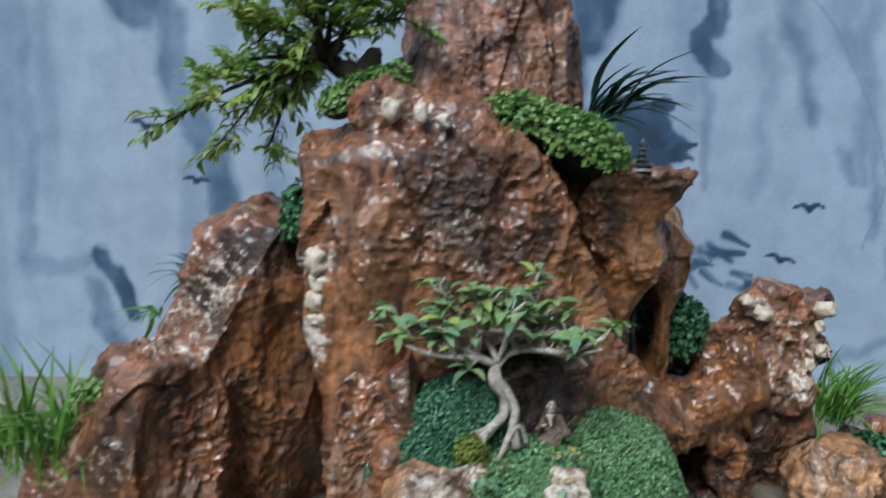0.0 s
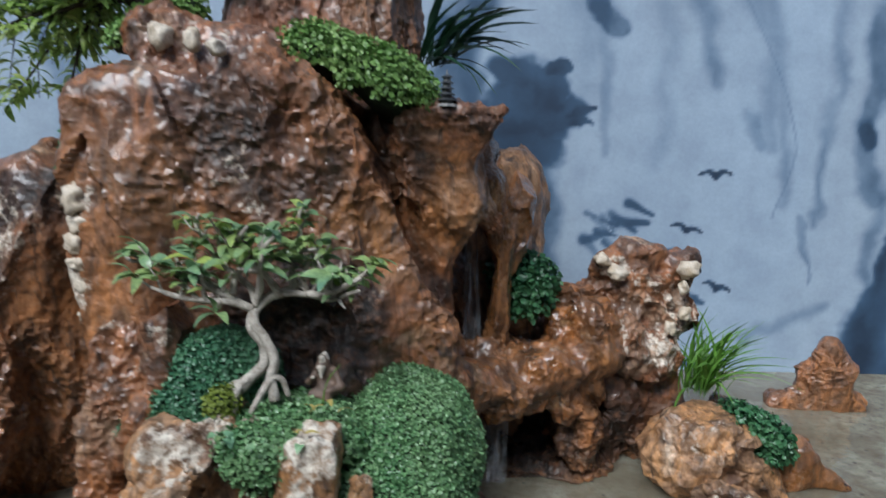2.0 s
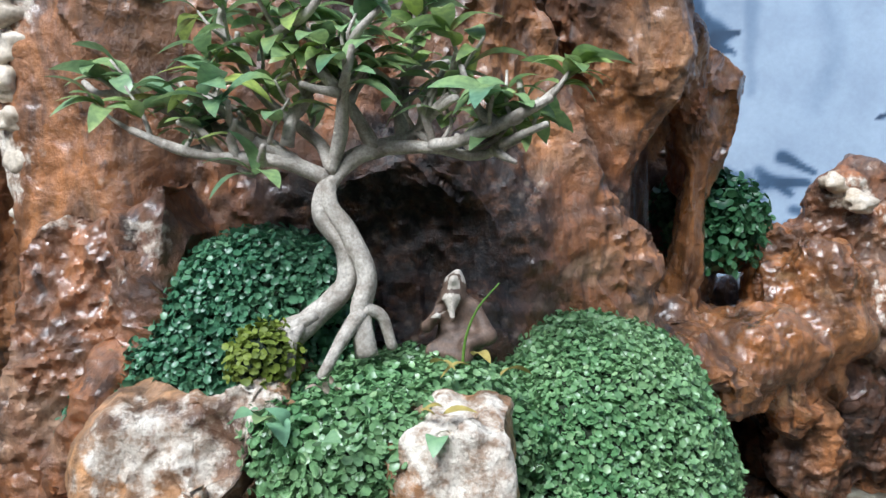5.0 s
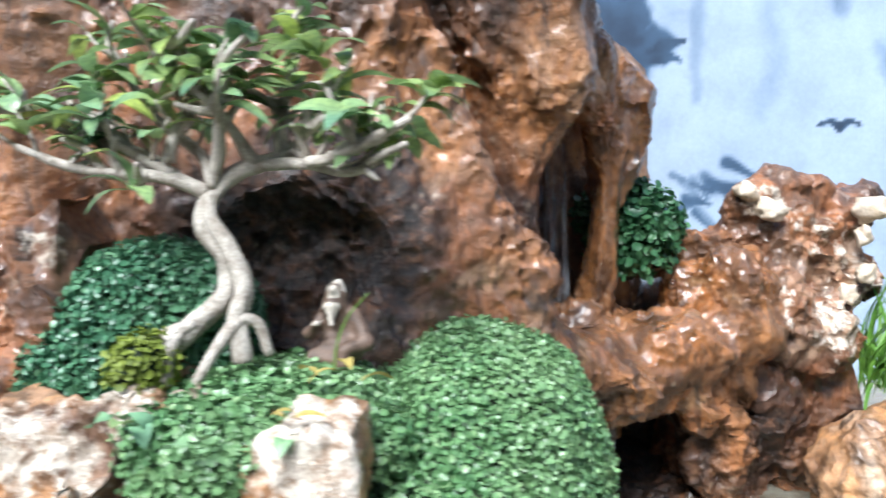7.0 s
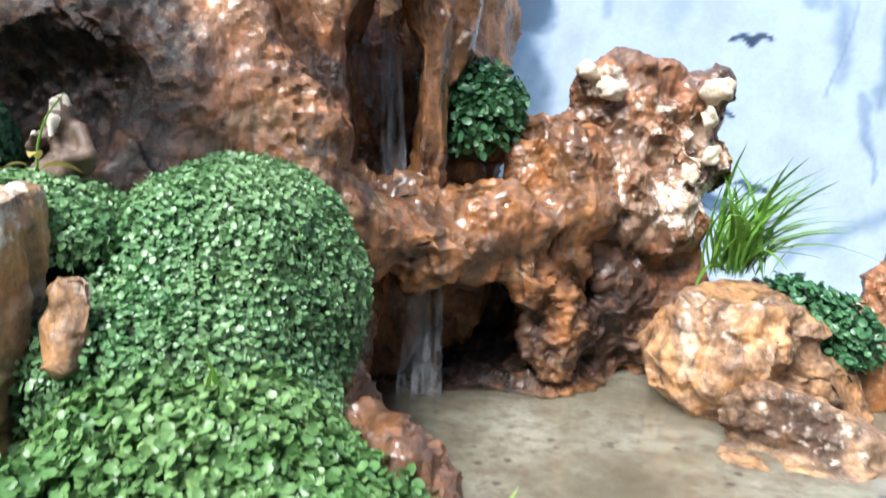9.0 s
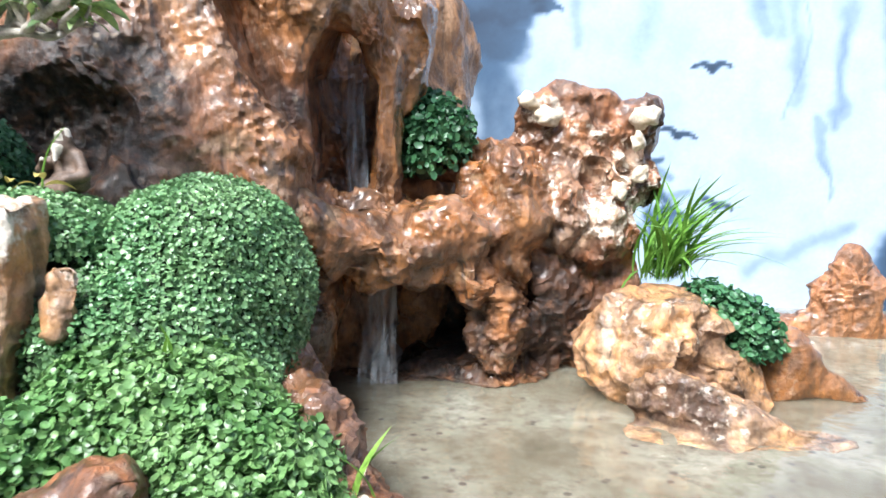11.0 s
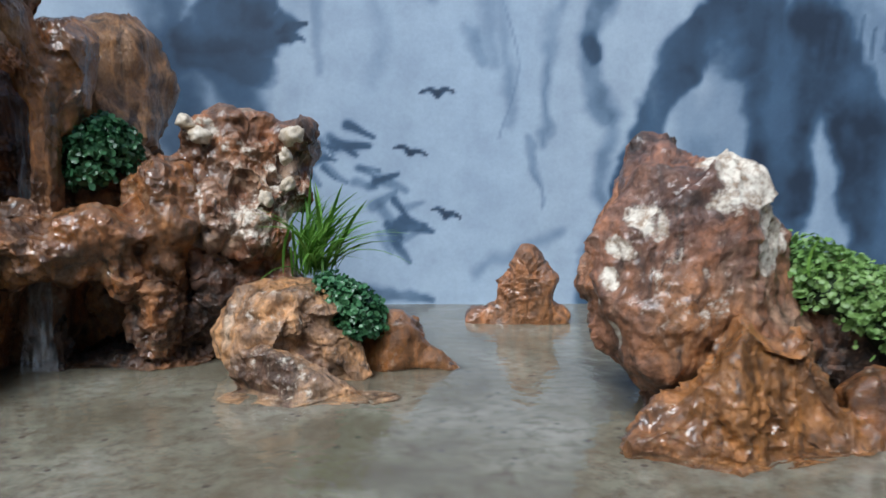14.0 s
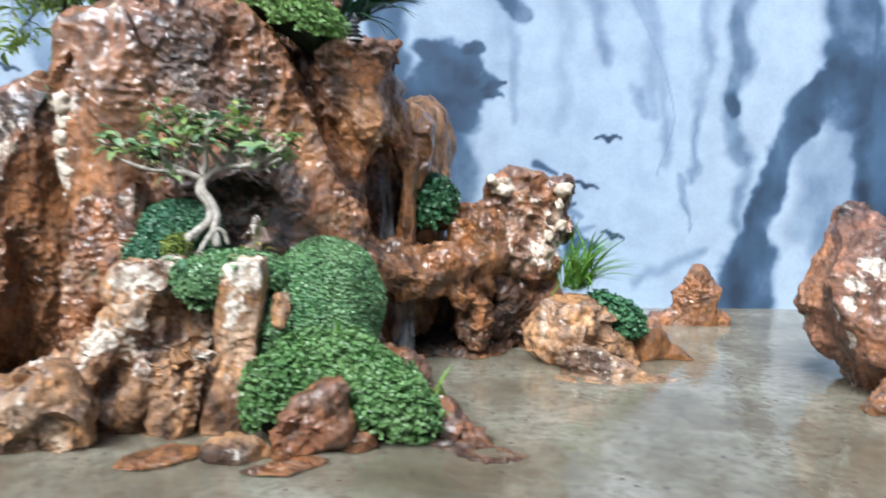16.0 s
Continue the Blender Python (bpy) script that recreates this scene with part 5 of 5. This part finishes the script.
def nodule(parent, at, size, seed, turn=0, label="cream-white quartz lump"):
    p = np.array(at) - np.array(parent.location)
    part("quartz", pebble("quartz", size, seed), M_QUARTZ, parent, label, pose(*p, 0, turn, 10 * seed))


for i, (z, dx, w, h) in enumerate(((0.512, 0, 1.2, 1.3), (0.480, 0.004, 0.9, 1.0), (0.452, -0.002, 1.0, 0.9), (0.427, 0.005, 1.3, 0.8), (0.400, 0.004, 0.7, 1.0), (0.352, 0.012, 0.7, 0.7))):
    nodule(main, (-0.178 + dx, 1.038, z), (0.013 * w, 0.018, 0.014 * h), 3 + i, 8 * (i % 3) - 8)
for i, (x, y, z, s) in enumerate(((0.768, 1.425, 0.372, 1.05), (0.625, 1.385, 0.368, 0.9), (0.60, 1.395, 0.392, 0.8), (0.757, 1.42, 0.337, 0.7), (0.73, 1.395, 0.265, 0.7), (0.70, 1.385, 0.225, 0.7), (0.625, 1.365, 0.275, 0.8), (0.762, 1.415, 0.29, 0.7))):
    nodule(knob, (x, y, z), (0.017 * s, 0.016 * s, 0.013 * s), 31 + i, 20 * i)
nodule(main, (-0.074, 1.088, 0.735), (0.014, 0.012, 0.016), 61)
nodule(main, (0.004, 1.080, 0.718), (0.013, 0.01, 0.010), 62)
nodule(main, (-0.03, 1.085, 0.73), (0.009, 0.01, 0.016), 63)

# ---- bonsai ----
def bonsai(base):
    b = np.array(base)
    tree = thing_empty("bonsai_tree", base, "small bonsai with pale twin trunks and fresh green leaves", "bonsai tree")
    rng = np.random.RandomState(5)
    loc = lambda pts: [tuple(np.array(q) - b) for q in pts]
    part("trunk", tube("trunk", loc([(0.060, 0.948, 0.280), (0.078, 0.955, 0.297), (0.096, 0.962, 0.316), (0.094, 0.964, 0.340), (0.079, 0.965, 0.360), (0.083, 0.968, 0.380), (0.098, 0.972, 0.397), (0.116, 0.975, 0.404)]), 0.0075, 0.0058, 14, 7, 3, 0.22), M_BARK, tree, "pale grey curving trunk")
    part("trunk", tube("trunk", loc([(0.112, 0.945, 0.272), (0.107, 0.950, 0.300), (0.110, 0.955, 0.322), (0.099, 0.958, 0.347), (0.086, 0.960, 0.366), (0.083, 0.966, 0.382)]), 0.0066, 0.0052, 14, 7, 4, 0.22), M_BARK, tree, "pale grey curving trunk")
    for i, q in enumerate((((0.078, 0.952, 0.297), (0.062, 0.942, 0.286), (0.058, 0.932, 0.262)), ((0.070, 0.95, 0.292), (0.066, 0.938, 0.282), (0.067, 0.93, 0.260)),
                           ((0.108, 0.948, 0.300), (0.098, 0.938, 0.284), (0.087, 0.93, 0.262)), ((0.109, 0.95, 0.303), (0.120, 0.955, 0.296), (0.127, 0.955, 0.276)),
                           ((0.075, 0.955, 0.295), (0.052, 0.955, 0.286), (0.038, 0.95, 0.27)))):
        part("root", tube("root", loc(q), 0.0050, 0.0034, 8, 5, 11 + i, 0.25), M_BARK, tree)
    limbs = [((0.083, 0.968, 0.382), (0.050, 0.960, 0.394), (0.000, 0.955, 0.398), (-0.040, 0.950, 0.412)), ((0.083, 0.968, 0.384), (0.048, 0.965, 0.400), (0.024, 0.962, 0.417), (0.004, 0.960, 0.436)),
             ((0.060, 0.965, 0.395), (0.036, 0.975, 0.408), (-0.010, 0.985, 0.420), (-0.060, 0.98, 0.440)), ((0.056, 0.964, 0.404), (0.060, 0.966, 0.424), (0.070, 0.968, 0.440), (0.074, 0.97, 0.470)),
             ((0.112, 0.975, 0.404), (0.135, 0.975, 0.412), (0.152, 0.97, 0.428), (0.170, 0.968, 0.446)), ((0.112, 0.975, 0.404), (0.147, 0.968, 0.404), (0.180, 0.962, 0.399), (0.210, 0.96, 0.412)),
             ((0.130, 0.975, 0.410), (0.128, 0.985, 0.430), (0.130, 0.99, 0.455), (0.138, 0.99, 0.485)), ((0.150, 0.968, 0.405), (0.170, 0.95, 0.408), (0.195, 0.94, 0.418), (0.222, 0.935, 0.432)),
             ((0.085, 0.968, 0.388), (0.070, 0.985, 0.410), (0.030, 0.995, 0.440), (0.010, 0.99, 0.475)),
             ((0.085, 0.968, 0.388), (0.092, 0.96, 0.412), (0.096, 0.95, 0.435), (0.102, 0.945, 0.462)), ((0.112, 0.975, 0.404), (0.10, 0.965, 0.425), (0.085, 0.955, 0.445), (0.055, 0.95, 0.472))]
    meshes = [leaf_mesh("leaf", 0.033, 0.0135, d, fo, M_LEAF) for d, fo in ((0.25, 0.15), (0.45, 0.2), (0.1, 0.25), (0.35, 0.1))]
    count = 0
    for i, l in enumerate(limbs):
        limb = part("branch", tube("branch", loc(l), 0.0050, 0.0026, 8, 6, 21 + i, 0.35), M_BARK, tree)
        c = spline(l, 6)
        for k in range(4):
            s = c[rng.randint(6, len(c))]
            d = rng.normal(size=3) * (1, 0.8, 0.5) + (0, -0.3, 0.7)
            d *= rng.uniform(0.018, 0.042) / np.linalg.norm(d)
            part("twig", tube("twig", loc([s, s + d * 0.5 + rng.normal(size=3) * 0.004, s + d]), 0.0034, 0.0018, 7, 4, 90 + k, 0.4), M_BARK, limb)
        for k in range(5):
            s = c[min(len(c) - 1, int(len(c) * (0.42 + 0.145 * k)))]
            d = np.array((rng.normal() * 0.5 + (s[0] - 0.08) * 4, rng.normal() * 0.5 - 0.1, 0.75 + 0.3 * rng.rand()))
            d /= np.linalg.norm(d)
            n = rng.uniform(0.022, 0.042)
            tip = s + d * n
            part("twig", tube("twig", loc([s, s + d * n * 0.5 + rng.normal(size=3) * 0.003, tip]), 0.0018, 0.0009, 5, 3, 60 + count, 0.1), M_BARK, limb)
            for m in range(6 if k else 3):
                if count >= 298:
                    break
                a = rng.uniform(0, 2 * math.pi)
                out = np.array((math.cos(a), math.sin(a) * 0.8 - 0.15, rng.uniform(-0.15, 0.65)))
                at = s + d * n * rng.uniform(0.35, 1.0)
                part("leaf", meshes[count % 4], None, tree, m=aim(tuple(at - b), out, (rng.normal() * 0.3, rng.normal() * 0.3 - 0.2, 1), rng.uniform(0.62, 1.25)))
                count += 1
    for at, out in (((0.045, 0.935, 0.385), (-0.8, -0.3, 0.4)), ((0.045, 0.935, 0.385), (0.6, -0.6, 0.0)), ((0.045, 0.935, 0.385), (-0.2, -0.3, 0.9)), ((0.045, 0.935, 0.385), (-0.6, -0.5, -0.2))):
        part("leaf", meshes[0], None, tree, m=aim(tuple(np.array(at) - b), out))
    return tree


bonsai((0.088, 0.957, 0.262))


def bush(base):
    b = np.array(base)
    tree = thing_empty("bush", base, "leafy yellow-green bush with a thick dark leaning trunk", "bush")
    rng = np.random.RandomState(9)
    loc = lambda pts: [tuple(np.array(q) - b) for q in pts]
    part("trunk", tube("trunk", loc([(-0.12, 1.27, 0.755), (-0.145, 1.268, 0.80), (-0.185, 1.262, 0.815), (-0.225, 1.258, 0.85)]), 0.026, 0.010, 12, 6, 5, 0.35), M_DARKBARK, tree, "thick dark gnarled trunk")
    part("trunk_stub", tube("trunk_stub", loc([(-0.14, 1.265, 0.79), (-0.125, 1.255, 0.825), (-0.115, 1.25, 0.84)]), 0.022, 0.014, 10, 4, 6, 0.35), M_DARKBARK, tree)
    ends = [(-0.46, 1.20, 0.715), (-0.40, 1.25, 0.80), (-0.31, 1.27, 0.675), (-0.34, 1.24, 0.92), (-0.26, 1.20, 0.965), (-0.17, 1.28, 0.95), (-0.07, 1.25, 0.895), (-0.22, 1.16, 0.88), (-0.36, 1.17, 0.74), (-0.28, 1.30, 0.76),
            (-0.12, 1.20, 0.93), (-0.40, 1.30, 0.69), (-0.30, 1.17, 0.84), (-0.24, 1.30, 1.0)]
    meshes = [leaf_mesh("leaf", 0.032, 0.0115, d, fo, M_BUSH) for d, fo in ((0.25, 0.25), (0.5, 0.3), (0.1, 0.35), (0.35, 0.15))]
    count, rest_v, rest_f = 0, [], []
    for i, e in enumerate(ends):
        s = np.array((-0.20, 1.26, 0.83)) + rng.normal(size=3) * 0.012
        e = np.array(e)
        mid = (s + e) / 2 + np.array((0, 0, 0.025)) + rng.normal(size=3) * 0.012
        limb = part("branch", tube("branch", loc([s, mid, e]), 0.006, 0.0015, 7, 8, 40 + i, 0.2), M_DARKBARK, tree)
        c = spline([s, mid, e], 8)
        for k in range(12):
            a = c[min(len(c) - 1, int(len(c) * (0.22 + 0.068 * k)))]
            d = (e - s) / np.linalg.norm(e - s) * 0.7 + rng.normal(size=3) * 0.55 + np.array((0, -0.1, 0.05))
            d /= np.linalg.norm(d)
            n = rng.uniform(0.045, 0.085)
            part("twig", tube("twig", loc([a, a + d * n * 0.5, a + d * n + (0, 0, -0.006)]), 0.0014, 0.0006, 4, 3, 5, 0.0), M_DARKBARK, limb)
            side = np.cross(d, (0, 0.3, 1.0))
            side /= np.linalg.norm(side) + 1e-6
            for m in range(13):
                at = a + d * n * (0.1 + 0.075 * m)
                out = d * 0.75 + side * (0.8 if m % 2 else -0.8) + rng.normal(size=3) * 0.25 + (0, 0, 0.15)
                mm = aim(tuple(at - b), out, (rng.normal() * 0.3, rng.normal() * 0.3, 1), rng.uniform(0.55, 1.15))
                if (count * 7) % 20 < 3 and count < 1500:
                    part("leaf", meshes[count % 4], None, tree, m=mm)
                else:
                    o = len(rest_v)
                    rest_v += [tuple(mm @ v.co) for v in meshes[count % 4].vertices]
                    rest_f += [tuple(o + x for x in q.vertices) for q in meshes[count % 4].polygons]
                count += 1
    part("crown", mesh_of("crown", rest_v, rest_f), M_BUSHJ, tree, kind="stuff")
    return tree


bush((-0.13, 1.267, 0.755))


def tuft(name, base, label, category, mat, count, size, wide, fan, seed, droop=0.35, spread=0.012, part_name="blade"):
    """A tuft of strap leaves from one root; fan is the mean direction."""
    b = np.array(base)
    t = thing_empty(name, base, label, category)
    rng = np.random.RandomState(seed)
    meshes = [leaf_mesh(part_name, size, wide, d, 0.3, mat, 1.4, 7) for d in (droop * 0.4, droop, droop * 1.7)]
    for i in range(count):
        d = np.array(fan[0]) + rng.normal(size=3) * np.array(fan[1])
        part(part_name, meshes[i % 3], None, t, m=aim(tuple(rng.normal(size=3) * (spread, spread, 0.002)), d, (rng.normal() * 0.2, rng.normal() * 0.2, 1), rng.uniform(0.5, 1.12)))
    return t


tuft("strap_plant", (0.285, 1.36, 0.73), "dark green strap-leaved plant behind the peak rock", "plant", M_PALM, 34, 0.185, 0.021, ((0.70, -0.12, 0.50), (0.22, 0.25, 0.50)), 3, 0.18, 0.014, "strap_leaf")
tuft("grass_tuft", (0.80, 1.42, 0.135), "bright green grass tuft beside the knobbly rock", "grass", M_GRASS, 110, 0.165, 0.008, ((0.32, -0.12, 0.80), (0.34, 0.30, 0.28)), 5, 0.22, 0.018)
tuft("grass_tuft", (-0.66, 1.13, 0.15), "soft green grass tuft beside the leaning rock", "grass", M_GRASS, 130, 0.21, 0.0085, ((0.0, -0.1, 0.8), (0.40, 0.3, 0.28)), 7, 0.3, 0.05)
tuft("small_fern", (-0.44, 1.235, 0.44), "small dark green fern rooted in the leaning rock", "fern", M_PALM, 12, 0.085, 0.012, ((-0.2, -0.2, 0.6), (0.5, 0.3, 0.35)), 9, 0.5, 0.006, "frond")
tuft("small_fern", (-0.49, 1.20, 0.385), "small green fern rooted in the leaning rock", "fern", M_GRASS, 12, 0.06, 0.010, ((-0.3, -0.2, 0.3), (0.4, 0.3, 0.4)), 10, 0.6, 0.006, "frond")
tuft("grass_tuft", (0.475, 0.855, 0.02), "two pale green blades of grass at the shore", "grass", M_GRASS, 3, 0.09, 0.010, ((0.15, -0.1, 0.9), (0.12, 0.1, 0.05)), 11, 0.15, 0.003)
tuft("grass_tuft", (1.46, 1.06, 0.17), "short grass blades behind the big boulder", "grass", M_GRASS, 9, 0.05, 0.005, ((0.3, 0, 0.6), (0.4, 0.3, 0.25)), 13, 0.4, 0.01)
M_WEED = leaf_material("broad_weed_leaf", (0.16, 0.33, 0.19), (0.24, 0.44, 0.25), (0.30, 0.42, 0.16), 0.45, False, 0.25)
tuft("seedling", (0.080, 0.878, 0.252), "seedling with broad pale green leaves among the moss", "weed", M_WEED, 7, 0.021, 0.019, ((-0.1, -0.6, 0.45), (0.7, 0.3, 0.3)), 15, 0.3, 0.016, "leaf")
tuft("seedling", (0.122, 0.872, 0.250), "seedling with broad pale green leaves among the moss", "weed", M_WEED, 7, 0.015, 0.014, ((0.1, -0.6, 0.45), (0.7, 0.3, 0.3)), 16, 0.3, 0.016, "leaf")
M_DRY = leaf_material("dry_yellow_leaf", (0.35, 0.27, 0.06), (0.48, 0.38, 0.10), (0.55, 0.47, 0.18), 0.6, False, 0.2)
tuft("fallen_leaf", (0.165, 0.93, 0.272), "dry yellow fallen leaves lying on the moss", "leaf", M_DRY, 4, 0.026, 0.009, ((0.2, -0.2, 0.1), (0.7, 0.4, 0.06)), 17, 0.2, 0.012, "leaf")
tuft("grass_tuft", (0.315, 0.885, 0.115), "single broad green blade growing out of the moss", "grass", M_GRASS, 2, 0.055, 0.008, ((0.0, -0.15, 0.9), (0.05, 0.05, 0.05)), 19, 0.1, 0.002)
M_PINK = leaf_material("withered_petal", (0.42, 0.30, 0.24), (0.58, 0.46, 0.38), (0.66, 0.56, 0.44), 0.6, False, 0.3)
tuft("withered_flower", (0.098, 0.905, 0.262), "small withered pinkish flower among the creeper leaves", "flower", M_PINK, 5, 0.012, 0.006, ((0.0, -0.3, 0.7), (0.5, 0.3, 0.3)), 21, 0.2, 0.002, "petal")
tuft("fallen_leaf", (0.155, 0.868, 0.262), "dry yellow fallen leaves lying on the crusted column", "leaf", M_DRY, 3, 0.022, 0.008, ((0.6, 0.1, 0.15), (0.5, 0.3, 0.06)), 23, 0.2, 0.010, "leaf")
stem = thing_mesh("flower_stem", tube("flower_stem", [(0, 0, 0), (0.002, 0, 0.018), (0.009, 0, 0.036), (0.022, 0, 0.052)], 0.0011, 0.0005, 6, 6), M_GRASS, (0.172, 0.95, 0.268), "thin pale curved stem standing in the moss", "stem")

# ---- small ornaments ----
M_CLAY = plain_material("brown_clay", (0.06, 0.038, 0.027), (0.20, 0.13, 0.09), 90, 0.6, 0.002)
f = Form(211, 0.0015, 0.002, 0.0008, 0.004, 0.0, 0.001, 1.0)
f.chunk((0.168, 1.0, 0.270), (0.016, 0.014, 0.011), (0, 0, 0), 2.4, 0)
f.chunk((0.167, 1.003, 0.285), (0.0135, 0.010, 0.015), (12, -6, 0), 2.2, 0)
f.limb((0.163, 0.997, 0.299), (0.164, 0.998, 0.305), 0.0088, 0.0082)
f.limb((0.163, 0.990, 0.309), (0.166, 1.0, 0.312), 0.003, 0.003)
f.limb((0.162, 0.990, 0.297), (0.164, 0.986, 0.286), 0.0055, 0.0025)
f.limb((0.157, 1.0, 0.292), (0.149, 0.99, 0.281), 0.0048, 0.0042)
f.limb((0.149, 0.99, 0.281), (0.155, 0.983, 0.289), 0.0038, 0.0036)
f.limb((0.177, 1.0, 0.291), (0.186, 0.992, 0.276), 0.0048, 0.0042)
f.limb((0.186, 0.991, 0.275), (0.173, 0.983, 0.272), 0.0042, 0.0040)
f.limb((0.153, 0.99, 0.266), (0.172, 0.984, 0.264), 0.0058, 0.0050)
M_PALE = plain_material("pale_glaze", (0.42, 0.37, 0.30), (0.66, 0.61, 0.53), 90, 0.5, 0.001)
fig = thing_mesh("figurine", f.mesh("figurine", 0.0014, np.array((0.168, 1.0, 0.26))), M_CLAY, (0.168, 0.995, 0.262), "small brown glazed clay figurine seated on the moss", "figurine")
fig.scale = (1.08, 1.08, 1.12)
fig.data.materials.append(M_PALE)
for poly in fig.data.polygons:
    c = poly.center
    if (c.z > 0.047 and c.y > -0.006) or (c.y < -0.009 and 0.027 < c.z < 0.041) or (c.z > 0.044 and c.y < -0.008):
        poly.material_index = 1


def pagoda(base):
    p = thing_empty("pagoda_ornament", base, "tiny grey ceramic pagoda standing on the ledge", "ornament")
    mat = plain_material("grey_ceramic", (0.16, 0.16, 0.16), (0.34, 0.33, 0.31), 120, 0.5, 0.0006)
    dark = plain_material("dark_ceramic", (0.03, 0.035, 0.04), (0.07, 0.075, 0.08), 120, 0.4, 0.0006)

    def drum(name, z, h, r0, r1, m, sides=8):
        bm = bmesh.new()
        bmesh.ops.create_cone(bm, cap_ends=True, segments=sides, radius1=r0, radius2=r1, depth=h)
        bmesh.ops.bevel(bm, geom=bm.edges[:], offset=0.0005, segments=1, affect="EDGES")
        bmesh.ops.translate(bm, vec=(0, 0, z + h / 2), verts=bm.verts)
        me = bpy.data.meshes.new(name)
        bm.to_mesh(me)
        bm.free()
        part(name, me, m, p)

    z, r = 0.004, 0.013
    drum("plinth", 0, 0.004, 0.017, 0.016, mat)
    for i in range(5):
        drum("storey", z, 0.005, r * 0.75, r * 0.72, mat)
        drum("roof", z + 0.005, 0.0035, r * 1.25, r * 0.6, dark)
        z += 0.0082
        r *= 0.87
    drum("finial", z, 0.008, 0.002, 0.0008, mat, 6)


pagoda((0.315, 1.15, 0.648))

# ---- falling water ----
def fall(base, w, h, lean, seed, label):
    """A thin uneven sheet of falling water, with two faces and closed rims."""
    nx, nz = 11, 30
    x, z = np.meshgrid(np.linspace(-w / 2, w / 2, nx), np.linspace(0, 1, nz), indexing="ij")
    p = np.stack((x * (1 - 0.35 * z) + lean * z, 0 * x, z * h), -1).reshape(-1, 3)
    k = 0.006 * vnoise(p * (1, 1, 0.12), 130, seed) + 0.003 * vnoise(p, 60, seed + 3)
    a, c = p.copy(), p.copy()
    a[:, 1] += k - 0.001
    c[:, 1] += k + 0.001
    i = (np.arange(nx - 1)[:, None] * nz + np.arange(nz - 1)[None]).ravel()
    f1 = np.stack((i, i + nz, i + nz + 1, i + 1), 1)
    f2 = f1[:, ::-1] + len(p)
    return thing_mesh("waterfall", mesh_of("waterfall", np.vstack((a, c)), np.vstack((f1, f2))), M_FALL, base, label, "waterfall")


mat_f, ntf, bf = nodes_of("falling_water")
bf.inputs["Base Color"].default_value = (0.85, 0.89, 0.93, 1)
bf.inputs["Transmission Weight"].default_value = 0.5
bf.inputs["Roughness"].default_value = 0.12
fpos = ntf.nodes.new("ShaderNodeNewGeometry").outputs["Position"]
fall_axes = put(ntf, "ShaderNodeVectorMath")
fall_axes.operation = "MULTIPLY"
ntf.links.new(fpos, fall_axes.inputs[0])
fall_axes.inputs[1].default_value = (1, 1, 0.1)
ntf.links.new(ramp(ntf, noise_node(ntf, fall_axes.outputs[0], 150, 5, 0.6).outputs["Fac"], [(0.44, grey(0.04)), (0.68, grey(0.65))]), bf.inputs["Alpha"])
M_FALL = mat_f
fall((0.362, 1.355, 0.245), 0.034, 0.20, -0.006, 3, "thin sheet of water falling in the dark niche")
fall((0.400, 1.295, 0.0), 0.055, 0.16, 0.01, 5, "thin sheet of water falling into the basin")
